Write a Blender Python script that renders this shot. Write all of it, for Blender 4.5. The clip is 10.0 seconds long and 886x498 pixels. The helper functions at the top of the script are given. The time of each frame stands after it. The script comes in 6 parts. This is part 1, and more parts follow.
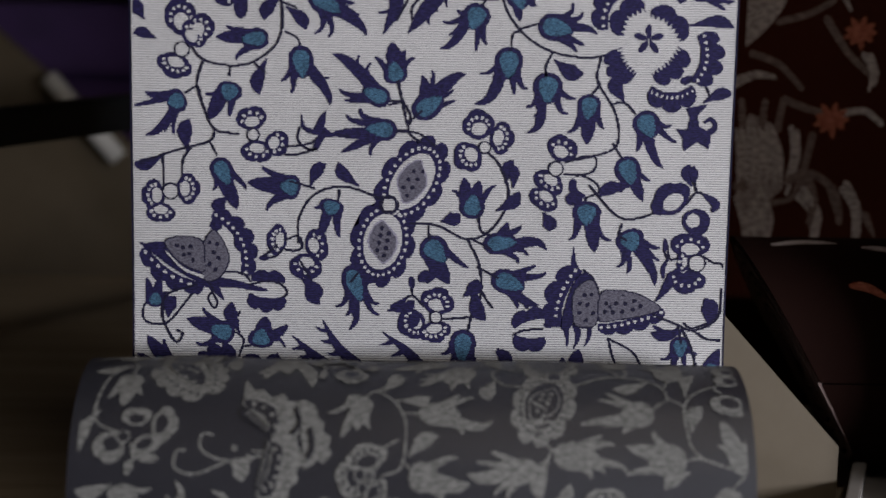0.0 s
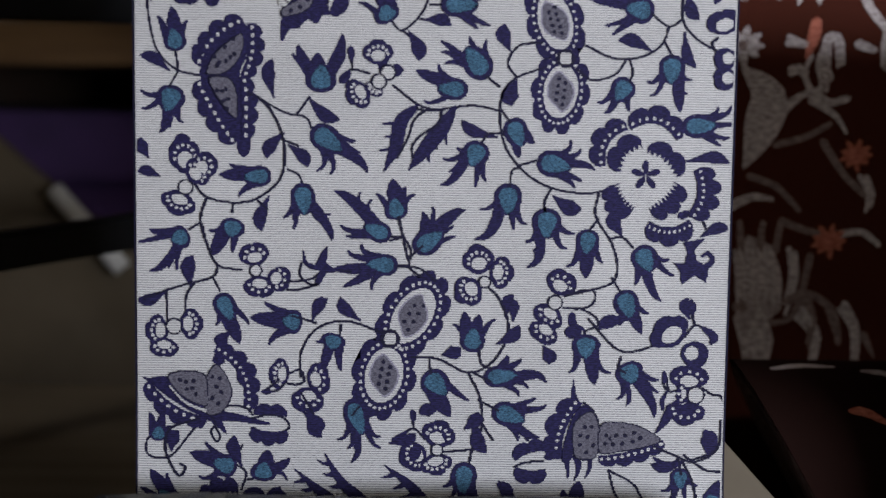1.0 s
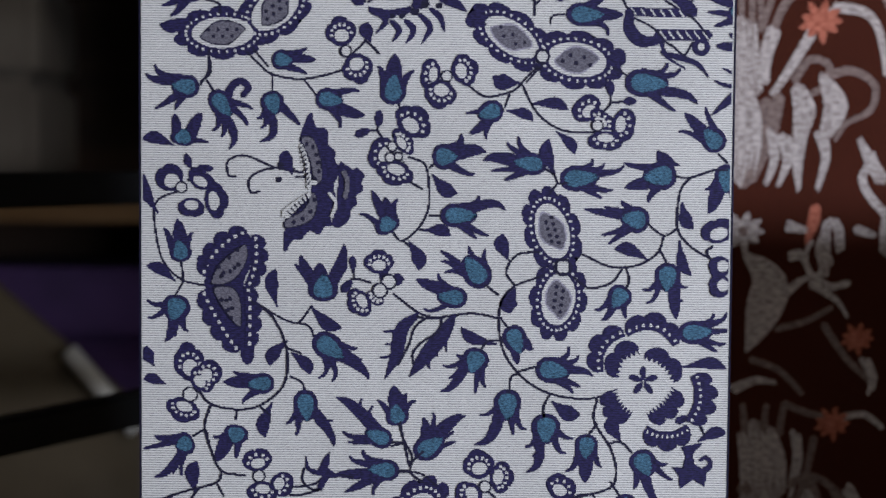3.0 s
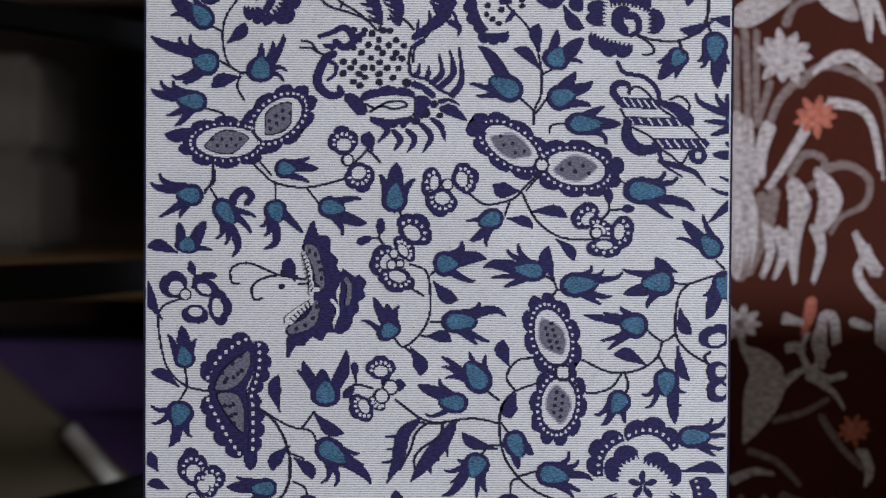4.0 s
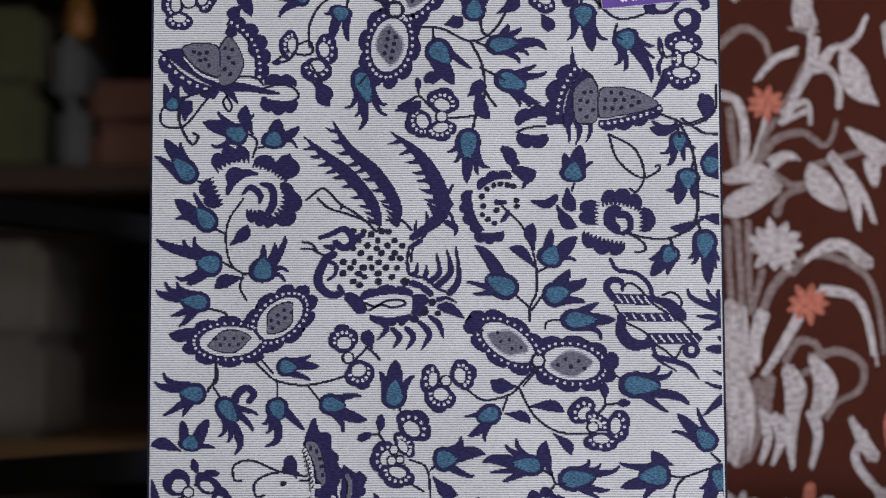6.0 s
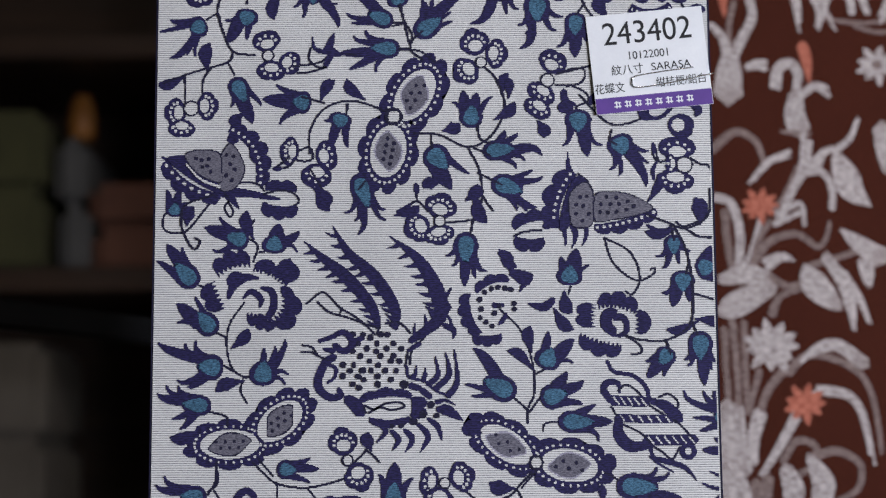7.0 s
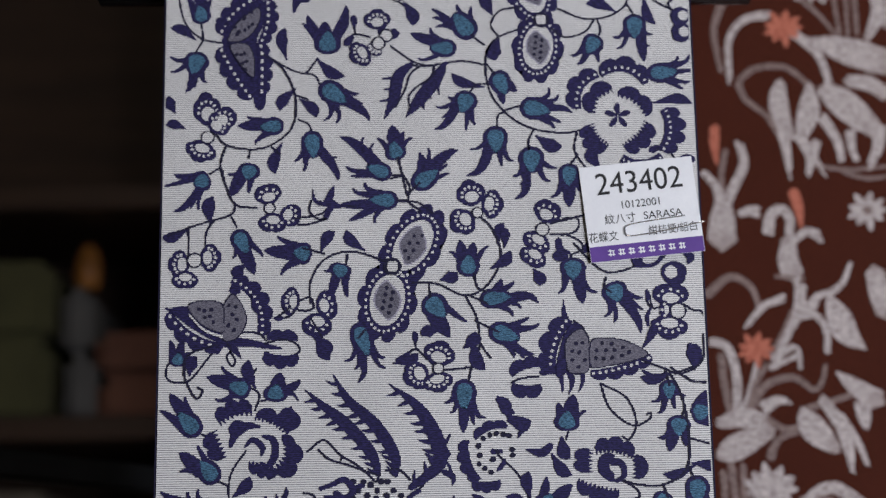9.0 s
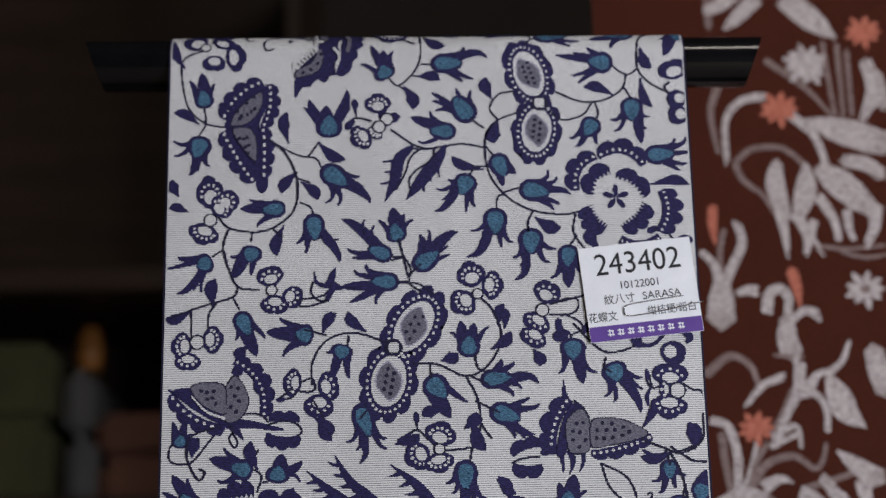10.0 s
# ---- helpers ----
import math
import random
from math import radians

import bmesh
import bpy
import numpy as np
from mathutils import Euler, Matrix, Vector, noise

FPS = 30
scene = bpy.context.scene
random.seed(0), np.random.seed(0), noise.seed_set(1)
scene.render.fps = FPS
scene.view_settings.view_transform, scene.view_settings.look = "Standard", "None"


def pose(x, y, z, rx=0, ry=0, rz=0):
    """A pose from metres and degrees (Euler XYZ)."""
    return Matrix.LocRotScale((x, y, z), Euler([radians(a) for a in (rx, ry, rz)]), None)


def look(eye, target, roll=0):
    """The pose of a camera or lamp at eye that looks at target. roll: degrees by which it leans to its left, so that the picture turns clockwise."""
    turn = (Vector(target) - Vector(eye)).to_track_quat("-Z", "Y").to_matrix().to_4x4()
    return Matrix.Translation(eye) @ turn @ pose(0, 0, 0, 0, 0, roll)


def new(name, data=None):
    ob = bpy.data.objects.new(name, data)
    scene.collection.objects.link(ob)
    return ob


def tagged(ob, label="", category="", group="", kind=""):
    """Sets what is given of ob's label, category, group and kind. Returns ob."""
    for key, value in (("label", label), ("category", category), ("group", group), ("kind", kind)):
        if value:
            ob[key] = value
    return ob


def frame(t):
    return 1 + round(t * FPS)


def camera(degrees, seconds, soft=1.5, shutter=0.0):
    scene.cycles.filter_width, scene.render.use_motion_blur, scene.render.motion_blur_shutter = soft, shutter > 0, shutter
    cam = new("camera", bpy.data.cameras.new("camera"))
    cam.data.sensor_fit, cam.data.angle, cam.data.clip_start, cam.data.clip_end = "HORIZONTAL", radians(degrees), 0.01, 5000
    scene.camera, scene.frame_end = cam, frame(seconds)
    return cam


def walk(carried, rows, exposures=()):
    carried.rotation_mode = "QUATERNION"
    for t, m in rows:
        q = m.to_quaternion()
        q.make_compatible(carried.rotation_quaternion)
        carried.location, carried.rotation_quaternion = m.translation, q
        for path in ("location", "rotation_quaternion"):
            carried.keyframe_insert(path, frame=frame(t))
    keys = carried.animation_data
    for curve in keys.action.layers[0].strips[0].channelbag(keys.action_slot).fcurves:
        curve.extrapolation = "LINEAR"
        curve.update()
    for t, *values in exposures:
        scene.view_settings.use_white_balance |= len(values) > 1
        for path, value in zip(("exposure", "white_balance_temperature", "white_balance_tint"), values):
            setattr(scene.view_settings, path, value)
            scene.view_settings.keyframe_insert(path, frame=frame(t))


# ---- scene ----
cam = camera(30.0, 10.0, soft=1.2)
cam.data.dof.use_dof = True
cam.data.dof.focus_distance = 0.912
cam.data.dof.aperture_fstop = 4.8
# seconds, eye (m), yaw, pitch, roll
PATH = [
    (0, -0.0097, -0.852, 0.3131, -1.078, -9.741, -1.048),
    (0.5, -0.0023, -0.8531, 0.3294, -0.514, -9.068, -1.011),
    (1, -0.0085, -0.8567, 0.3419, -0.898, -6.944, -0.779),
    (1.5, -0.0086, -0.8588, 0.3536, -0.888, -5.839, -0.693),
    (2, 0.0015, -0.8615, 0.3617, -0.207, -4.632, -0.524),
    (2.5, 0.0043, -0.8639, 0.3754, -0.014, -3.716, -0.475),
    (4, -0.0005, -0.8762, 0.4255, -0.213, -1.508, -0.374),
    (4.5, 0.0002, -0.8816, 0.4315, -0.158, 0.045, -0.106),
    (5, -0.0002, -0.8861, 0.4364, -0.191, 1.264, 0.033),
    (5.5, 0.0016, -0.8899, 0.439, -0.094, 2.590, 0.114),
    (7, 0.0045, -0.9067, 0.4434, -0.023, 7.629, 0.410),
    (7.5, 0.0059, -0.9111, 0.4425, -0.012, 8.821, 0.527),
    (8, 0.0065, -0.9148, 0.4434, 0.009, 10.060, 0.667),
    (8.5, 0.0078, -0.9198, 0.4434, 0.078, 11.090, 0.805),
    (9, 0.0089, -0.9241, 0.4428, 0.126, 12.606, 0.917),
    (9.5, 0.0094, -0.9289, 0.442, 0.143, 14.160, 1.044),
    (10, 0.0093, -0.9324, 0.442, 0.117, 15.345, 1.190),
]
walk(cam, [(t, Matrix.Translation((x, y, z)) @ pose(0, 0, 0, 0, 0, yaw) @ pose(0, 0, 0, 90 + pitch, 0, 0) @ pose(0, 0, 0, 0, 0, -roll))
           for t, x, y, z, yaw, pitch, roll in PATH],
     [(0.0, -0.16, 6850, 12), (1.0, 0.02, 6550, 10), (2.5, 0.04, 6350, 9), (5.5, 0.14, 6450, 10), (7.5, 0.10, 6500, 10), (10.0, -0.05, 6650, 10)])

# ---- world and lights ----
world = bpy.data.worlds.new("world")
scene.world = world
world.use_nodes = True
world.node_tree.nodes["Background"].inputs[0].default_value = (0.55, 0.6, 0.7, 1)
world.node_tree.nodes["Background"].inputs[1].default_value = 0.02


def lamp(name, m, sx, sy, watts, colour):
    d = bpy.data.lights.new(name, "AREA")
    d.shape, d.size, d.size_y, d.energy, d.color = "RECTANGLE", sx, sy, watts, colour
    ob = new(name, d)
    ob.matrix_world = m
    return ob


lamp("ceiling_lamp", look((0.80, -1.05, 2.30), (0.0, 0.0, 0.45)), 1.3, 0.20, 9, (1.0, 0.93, 0.86))
lamp("window_light", look((1.70, -1.90, 0.42), (0.0, 0.0, 0.46)), 0.9, 0.36, 58, (0.83, 0.875, 1.0))


# ---- materials ----
def material(name, rough=0.8, metal=0.0):
    m = bpy.data.materials.new(name)
    m.use_nodes = True
    b = m.node_tree.nodes["Principled BSDF"]
    b.inputs["Roughness"].default_value = rough
    b.inputs["Metallic"].default_value = metal
    return m, m.node_tree.nodes, m.node_tree.links, b


def mixed(name, dark, light, scale, rough=0.8, fine=0.0, stretch=(1, 1, 1), metal=0.0, spec=0.5, jitter=0.0):
    """Two tones by noise at two scales, with a fine bump."""
    m, n, l, b = material(name, rough, metal)
    b.inputs["Specular IOR Level"].default_value = spec
    tc, mp = n.new("ShaderNodeTexCoord"), n.new("ShaderNodeMapping")
    mp.inputs["Scale"].default_value = stretch
    l.new(tc.outputs["Object"], mp.inputs["Vector"])
    big, small = n.new("ShaderNodeTexNoise"), n.new("ShaderNodeTexNoise")
    big.inputs["Scale"].default_value, small.inputs["Scale"].default_value = scale, scale * 11
    big.inputs["Detail"].default_value = small.inputs["Detail"].default_value = 4
    l.new(mp.outputs[0], big.inputs["Vector"]), l.new(mp.outputs[0], small.inputs["Vector"])
    add = n.new("ShaderNodeMath")
    add.operation = "MULTIPLY_ADD"
    add.inputs[1].default_value = 0.4
    l.new(small.outputs["Fac"], add.inputs[0]), l.new(big.outputs["Fac"], add.inputs[2])
    last = add
    if jitter:
        info, j = n.new("ShaderNodeObjectInfo"), n.new("ShaderNodeMath")
        j.operation, j.inputs[1].default_value = "MULTIPLY_ADD", jitter
        l.new(info.outputs["Random"], j.inputs[0]), l.new(add.outputs[0], j.inputs[2])
        last = j
    ramp = n.new("ShaderNodeValToRGB")
    ramp.color_ramp.elements[0].position, ramp.color_ramp.elements[1].position = 0.45, 0.95
    ramp.color_ramp.elements[0].color, ramp.color_ramp.elements[1].color = (*dark, 1), (*light, 1)
    l.new(last.outputs[0], ramp.inputs[0]), l.new(ramp.outputs[0], b.inputs["Base Color"])
    if fine:
        bump = n.new("ShaderNodeBump")
        bump.inputs["Strength"].default_value, bump.inputs["Distance"].default_value = fine, 0.001
        l.new(small.outputs["Fac"], bump.inputs["Height"]), l.new(bump.outputs[0], b.inputs["Normal"])
    return m


def woven(name, gap, face, pitch, rough=0.75, depth=0.5, spec=0.25, level=0.35, speck=900, ribbed=0.8, specks=0.35, cloudy=14, streak=0.25):
    """Ribbed cloth: raised cross threads of one tone, with a darker line between them, and finer warp threads across."""
    m, n, l, b = material(name, rough)
    b.inputs["Specular IOR Level"].default_value = spec
    uv = n.new("ShaderNodeUVMap")
    sep = n.new("ShaderNodeSeparateXYZ")
    l.new(uv.outputs[0], sep.inputs[0])

    def op(kind, a, c=None, d=None):
        q = n.new("ShaderNodeMath")
        q.operation = kind
        for i, s in enumerate((a, c, d)):
            if s is None:
                continue
            if isinstance(s, (int, float)):
                q.inputs[i].default_value = s
            else:
                l.new(s, q.inputs[i])
        return q.outputs[0]
    wob = n.new("ShaderNodeTexNoise")
    wob.inputs["Scale"].default_value = 30
    l.new(uv.outputs[0], wob.inputs["Vector"])
    v = op("MULTIPLY_ADD", wob.outputs["Fac"], 0.0006, sep.outputs["Y"])
    rib = op("MULTIPLY_ADD", op("SINE", op("MULTIPLY", v, 2 * math.pi / pitch)), 0.5, 0.5)
    warp = op("MULTIPLY_ADD", op("SINE", op("MULTIPLY", sep.outputs["X"], 2 * math.pi / 0.00055)), 0.5, 0.5)
    grain = n.new("ShaderNodeTexNoise")
    grain.inputs["Scale"].default_value, grain.inputs["Detail"].default_value = speck, 2
    mp = n.new("ShaderNodeMapping")
    mp.inputs["Scale"].default_value = (0.5, 1.6, 1)
    l.new(uv.outputs[0], mp.inputs[0]), l.new(mp.outputs[0], grain.inputs["Vector"])
    cloud = n.new("ShaderNodeTexNoise")
    cloud.inputs["Scale"].default_value = cloudy
    l.new(uv.outputs[0], cloud.inputs["Vector"])
    h = op("ADD", op("MULTIPLY", rib, ribbed), op("ADD", op("MULTIPLY", warp, 0.12), op("MULTIPLY", grain.outputs["Fac"], specks)))
    ramp = n.new("ShaderNodeValToRGB")
    ramp.color_ramp.elements[0].position, ramp.color_ramp.elements[1].position = level - 0.12, level + 0.2
    ramp.color_ramp.elements[0].color, ramp.color_ramp.elements[1].color = (*gap, 1), (*face, 1)
    l.new(h, ramp.inputs[0])
    tint = n.new("ShaderNodeMix")
    tint.data_type, tint.blend_type = "RGBA", "MULTIPLY"
    tint.inputs[0].default_value = streak
    l.new(ramp.outputs[0], tint.inputs[6]), l.new(cloud.outputs["Fac"], tint.inputs[7])
    l.new(tint.outputs[2], b.inputs["Base Color"])
    bump = n.new("ShaderNodeBump")
    bump.inputs["Strength"].default_value, bump.inputs["Distance"].default_value = depth, 0.0003
    l.new(h, bump.inputs["Height"]), l.new(bump.outputs[0], b.inputs["Normal"])
    return m


RIB = 0.00125
CLOTH = woven("white ribbed silk", (0.19, 0.185, 0.195), (0.83, 0.82, 0.81), RIB)
NAVY = woven("navy silk thread", (0.010, 0.008, 0.038), (0.034, 0.028, 0.125), 0.0012, depth=0.35, level=0.62, speck=800, ribbed=0.15, specks=1.0)
INK = woven("dark navy thread", (0.008, 0.008, 0.022), (0.024, 0.021, 0.066), 0.0012, depth=0.35, level=0.62, speck=800, ribbed=0.15, specks=1.0)
TEAL = woven("teal silk thread", (0.020, 0.058, 0.105), (0.125, 0.300, 0.470), 0.0006, depth=0.5, level=0.60, speck=1100, ribbed=0.15, specks=1.0, cloudy=160, streak=0.6)
GREY = woven("grey mauve thread", (0.075, 0.070, 0.100), (0.235, 0.225, 0.275), 0.0006, depth=0.4, level=0.60, speck=1100, ribbed=0.15, specks=1.0)
LILAC = woven("pale lilac thread", (0.22, 0.20, 0.28), (0.50, 0.48, 0.58), 0.0009, depth=0.4, level=0.5)
BACK = woven("slate reverse weave", (0.009, 0.009, 0.012), (0.030, 0.030, 0.041), 0.0010, depth=0.3, level=0.5, rough=0.42, spec=0.8)
FLOAT = woven("loose pale floats", (0.12, 0.12, 0.112), (0.31, 0.31, 0.29), 0.0010, depth=0.5, level=0.6, speck=500, ribbed=0.15, specks=1.0)
# darker copy of BROWN: the shade on the floor roll is in its colour
DIM_BROWN = woven("brown reverse weave darkened for shade", (0.008, 0.0035, 0.003), (0.022, 0.009, 0.007), 0.0009, depth=0.3, level=0.5, rough=0.9, spec=0.04)
BROWN = woven("chocolate silk", (0.036, 0.0080, 0.0042), (0.086, 0.0200, 0.0105), 0.0009, depth=0.3, level=0.5, spec=0.08)
ASH = woven("silver grey thread", (0.24, 0.19, 0.18), (0.70, 0.62, 0.60), 0.0009, depth=0.5, level=0.58, speck=380, ribbed=0.15, specks=1.0)
MIST = woven("pale grey brown thread", (0.22, 0.17, 0.16), (0.52, 0.44, 0.42), 0.0009, depth=0.4, level=0.58, speck=380, ribbed=0.15, specks=1.0)
DUSK = woven("brown grey thread", (0.13, 0.085, 0.075), (0.33, 0.24, 0.22), 0.0009, depth=0.4, level=0.60, speck=380, ribbed=0.15, specks=1.0)
CORAL = woven("coral thread", (0.30, 0.07, 0.04), (0.64, 0.21, 0.135), 0.0009, depth=0.4, level=0.58, speck=420, ribbed=0.15, specks=1.0)
BLACK = mixed("black lacquer", (0.0025, 0.0025, 0.003), (0.006, 0.006, 0.007), 40, rough=0.13)
IRON = mixed("black painted iron", (0.006, 0.007, 0.009), (0.016, 0.017, 0.020), 30, rough=0.45, fine=0.1)
MAT = mixed("beige floor matting", (0.24, 0.19, 0.125), (0.36, 0.29, 0.20), 3, rough=0.7, fine=0.4, stretch=(1, 14, 1))
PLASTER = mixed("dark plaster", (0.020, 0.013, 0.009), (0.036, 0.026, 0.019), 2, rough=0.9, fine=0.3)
TIMBER = mixed("dark brown timber", (0.022, 0.011, 0.006), (0.055, 0.028, 0.015), 5, rough=0.5, fine=0.3, stretch=(1, 1, 9))
PAPER = mixed("white label card", (0.78, 0.79, 0.82), (0.86, 0.87, 0.89), 60, rough=0.55, fine=0.05)
PURPLE = mixed("purple print", (0.095, 0.04, 0.25), (0.13, 0.055, 0.31), 60, rough=0.5)
PRINT = mixed("black print", (0.008, 0.008, 0.01), (0.015, 0.015, 0.018), 60, rough=0.5)
STEEL = mixed("bright wire", (0.55, 0.55, 0.56), (0.75, 0.75, 0.76), 60, rough=0.22, metal=1.0)


# ---- mesh tools ----
def thing(name, label, category, group="", kind=""):
    return tagged(new(name), label, category, group, kind)


def part(name, bm, mat, parent=None, label=""):
    me = bpy.data.meshes.new(name)
    bm.to_mesh(me)
    bm.free()
    me.materials.append(mat)
    ob = new(name, me)
    ob.parent = parent
    if label:
        ob["label"] = label
    return ob


def box(bm, x0, y0, z0, x1, y1, z1, bevel=0.0, m=None):
    r = bmesh.ops.create_cube(bm, size=1)["verts"]
    for v in r:
        v.co = Vector(((x0 + x1) / 2 + v.co.x * (x1 - x0), (y0 + y1) / 2 + v.co.y * (y1 - y0), (z0 + z1) / 2 + v.co.z * (z1 - z0)))
    if bevel:
        e = list({e for v in r for e in v.link_edges})
        r = [v for v in bmesh.ops.bevel(bm, geom=e, offset=bevel, segments=2, affect="EDGES")["verts"]]
    if m:
        for v in set(r):
            v.co = m @ v.co
    return bm


def boxed(*a, **k):
    return box(bmesh.new(), *a, **k)


def rod(p, q, r, n=14):
    bm = bmesh.new()
    p, q = Vector(p), Vector(q)
    m = Matrix.Translation((p + q) / 2) @ (q - p).to_track_quat("Z", "Y").to_matrix().to_4x4()
    bmesh.ops.create_cone(bm, cap_ends=True, segments=n, radius1=r, radius2=r, depth=(q - p).length, matrix=m)
    for f in bm.faces:
        f.smooth = len(f.verts) == 4
    return bm


# ---- the room ----
tagged(part("floor", boxed(-2.6, -2.4, -0.06, 2.6, 3.2, 0.0), MAT), "beige woven floor matting", "floor", kind="structure")
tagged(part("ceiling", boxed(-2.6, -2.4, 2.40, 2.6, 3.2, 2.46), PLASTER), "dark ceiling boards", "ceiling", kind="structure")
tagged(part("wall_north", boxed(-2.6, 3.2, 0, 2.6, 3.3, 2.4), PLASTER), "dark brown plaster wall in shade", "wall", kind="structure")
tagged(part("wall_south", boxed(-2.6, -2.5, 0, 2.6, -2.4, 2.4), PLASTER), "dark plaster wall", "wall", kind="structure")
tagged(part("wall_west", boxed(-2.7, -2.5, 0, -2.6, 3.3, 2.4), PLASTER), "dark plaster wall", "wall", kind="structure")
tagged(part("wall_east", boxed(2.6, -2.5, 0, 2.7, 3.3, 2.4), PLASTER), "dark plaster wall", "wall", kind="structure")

# added out of view to keep the window light off the lower brown cloth
tagged(part("shade_block", boxed(0.293, 0.025, 0.0, 0.9, 0.055, 0.36), PLASTER), "unseen low block added to shade the lower brown obi", "wall", kind="structure")

# ---- the hanging bolt: how the cloth lies ----
WIDE = 0.310
BAR_R, BAR_Z, BAR_SLOPE = 0.0165, 0.8200, -0.0146
ROLL_R, ROLL_Y, ROLL_Z = 0.0602, -0.067, 0.0607


def hang(u, v, h=0.0):
    """A place on the hanging cloth, u across and v up, both in metres, h proud of its face."""
    zc = BAR_Z + BAR_SLOPE * u
    r = BAR_R + 0.0006
    if v <= zc:
        low = max(0.0, 0.155 - v)
        y = -1.15 * low * low
        return Vector((u, y - h, v))
    a = (v - zc) / r
    if a < math.pi:
        return Vector((u, r - (r + h) * math.cos(a), zc + (r + h) * math.sin(a)))
    return Vector((u, 2 * r + h, zc - (v - zc - math.pi * r)))


def rolled(u, v, h=0.0):
    """A place on the roll: v runs on upwards over its front."""
    a = v / ROLL_R
    wob = 0.0006 * math.sin(3 * a + 40 * u)
    return Vector((u - 0.0077, ROLL_Y - (ROLL_R + wob + h) * math.cos(a), ROLL_Z + (ROLL_R + wob + h) * math.sin(a)))


def sheet(place, u0, u1, v0, v1, nu, nv, thick):
    """A cloth of that thickness with UVs in metres."""
    bm = bmesh.new()
    lay = bm.loops.layers.uv.new("UVMap")
    grid = [[[bm.verts.new(place(u0 + (u1 - u0) * i / nu, v0 + (v1 - v0) * j / nv, h)) for j in range(nv + 1)] for i in range(nu + 1)] for h in (0.0, -thick)]

    def quad(vs, uvs):
        f = bm.faces.new(vs)
        f.smooth = True
        for lp, c in zip(f.loops, uvs):
            lp[lay].uv = c
    U = lambda i, j: (u0 + (u1 - u0) * i / nu, v0 + (v1 - v0) * j / nv)
    for i in range(nu):
        for j in range(nv):
            c = [(i, j), (i + 1, j), (i + 1, j + 1), (i, j + 1)]
            quad([grid[0][a][b] for a, b in c], [U(a, b) for a, b in c])
            quad([grid[1][a][b] for a, b in reversed(c)], [U(a, b) for a, b in reversed(c)])
    for j in range(nv):
        for i in (0, nu):
            quad([grid[0][i][j], grid[0][i][j + 1], grid[1][i][j + 1], grid[1][i][j]], [U(i, j), U(i, j + 1), U(i, j + 1), U(i, j)])
    for i in range(nu):
        for j in (0, nv):
            quad([grid[0][i][j], grid[0][i + 1][j], grid[1][i + 1][j], grid[1][i][j]], [U(i, j), U(i + 1, j), U(i + 1, j), U(i, j)])
    bmesh.ops.recalc_face_normals(bm, faces=bm.faces)
    for e in bm.edges:
        e.smooth = e.calc_face_angle(0) < 0.7
    return bm


V0, V1 = 0.045, 0.96
bolt = thing("obi_fabric", "white ribbed silk obi with navy and teal woven flowers", "fabric")
cloth = part("cloth", sheet(hang, -WIDE / 2, WIDE / 2, V0, V1, 24, 240, 0.0006), CLOTH, bolt)
for s in (-1, 1):
    part("selvedge", sheet(hang, s * (WIDE / 2 + 0.0002) - 0.0006, s * (WIDE / 2 + 0.0002) + 0.0006, V0, V1, 1, 240, 0.0012), INK, bolt, "thin dark navy selvedge")

roll = thing("fabric_roll", "rolled obi end showing its slate grey reverse weave", "fabric roll")
part("cloth", sheet(rolled, -WIDE / 2 - 0.003, WIDE / 2 + 0.003, -0.05, 0.30, 12, 90, 0.0015), BACK, roll)

# ---- the bar ----
def bar_profile(n=48):
    return [(BAR_R - (BAR_R - 0.0009) * math.cos(a), (BAR_R - 0.0009) * math.sin(a)) for a in (2 * math.pi * i / n for i in range(n))]


bar = thing("hanging_bar", "glossy black lacquered hanging bar with slanted ends", "bar")
bm = bmesh.new()
ends = []
for s in (-1, 1):
    ring = []
    for y, z in bar_profile():
        x = s * ((0.2035 if s < 0 else 0.1995) + 0.0062 * z / BAR_R)
        ring.append(bm.verts.new((x, y, BAR_Z + BAR_SLOPE * x + z)))
    ends.append(ring)
for i in range(48):
    j = (i + 1) % 48
    f = bm.faces.new((ends[0][i], ends[0][j], ends[1][j], ends[1][i]))
    f.smooth = True
for ring in ends:
    bm.faces.new(ring)
bmesh.ops.recalc_face_normals(bm, faces=bm.faces)
for e in bm.edges:
    e.smooth = e.calc_face_angle(0) < 0.7
part("rail", bm, BLACK, bar)
for s in (-1, 1):
    x = s * 0.1
    part("post", boxed(x - 0.012, 0.040, 0.0, x + 0.012, 0.060, BAR_Z - 0.012, 0.002), BLACK, bar)
    part("bracket", boxed(x - 0.010, 0.020, BAR_Z - 0.026, x + 0.010, 0.062, BAR_Z - 0.010, 0.002), BLACK, bar)
    part("foot", boxed(x - 0.014, -0.006, 0.0, x + 0.014, 0.20, 0.014, 0.003), BLACK, bar)

# ---- the brown bolt behind ----
def hang_brown(u, v, h=0.0):
    low = max(0.0, 0.17 - v)
    return Vector((0.1256 + u, 0.25 - h - 2.2 * low * low, v))


brown = thing("obi_fabric", "chocolate brown silk obi with silver fronds and coral flowers", "fabric")
part("cloth", sheet(hang_brown, 0.0, 0.31, 0.03, 1.3, 12, 90, 0.0006), BROWN, brown)

# ---- the woven pattern, drawn in millimetres: u across the cloth, v up it ----
REPEAT = 449.9
rnd = random.Random(7)


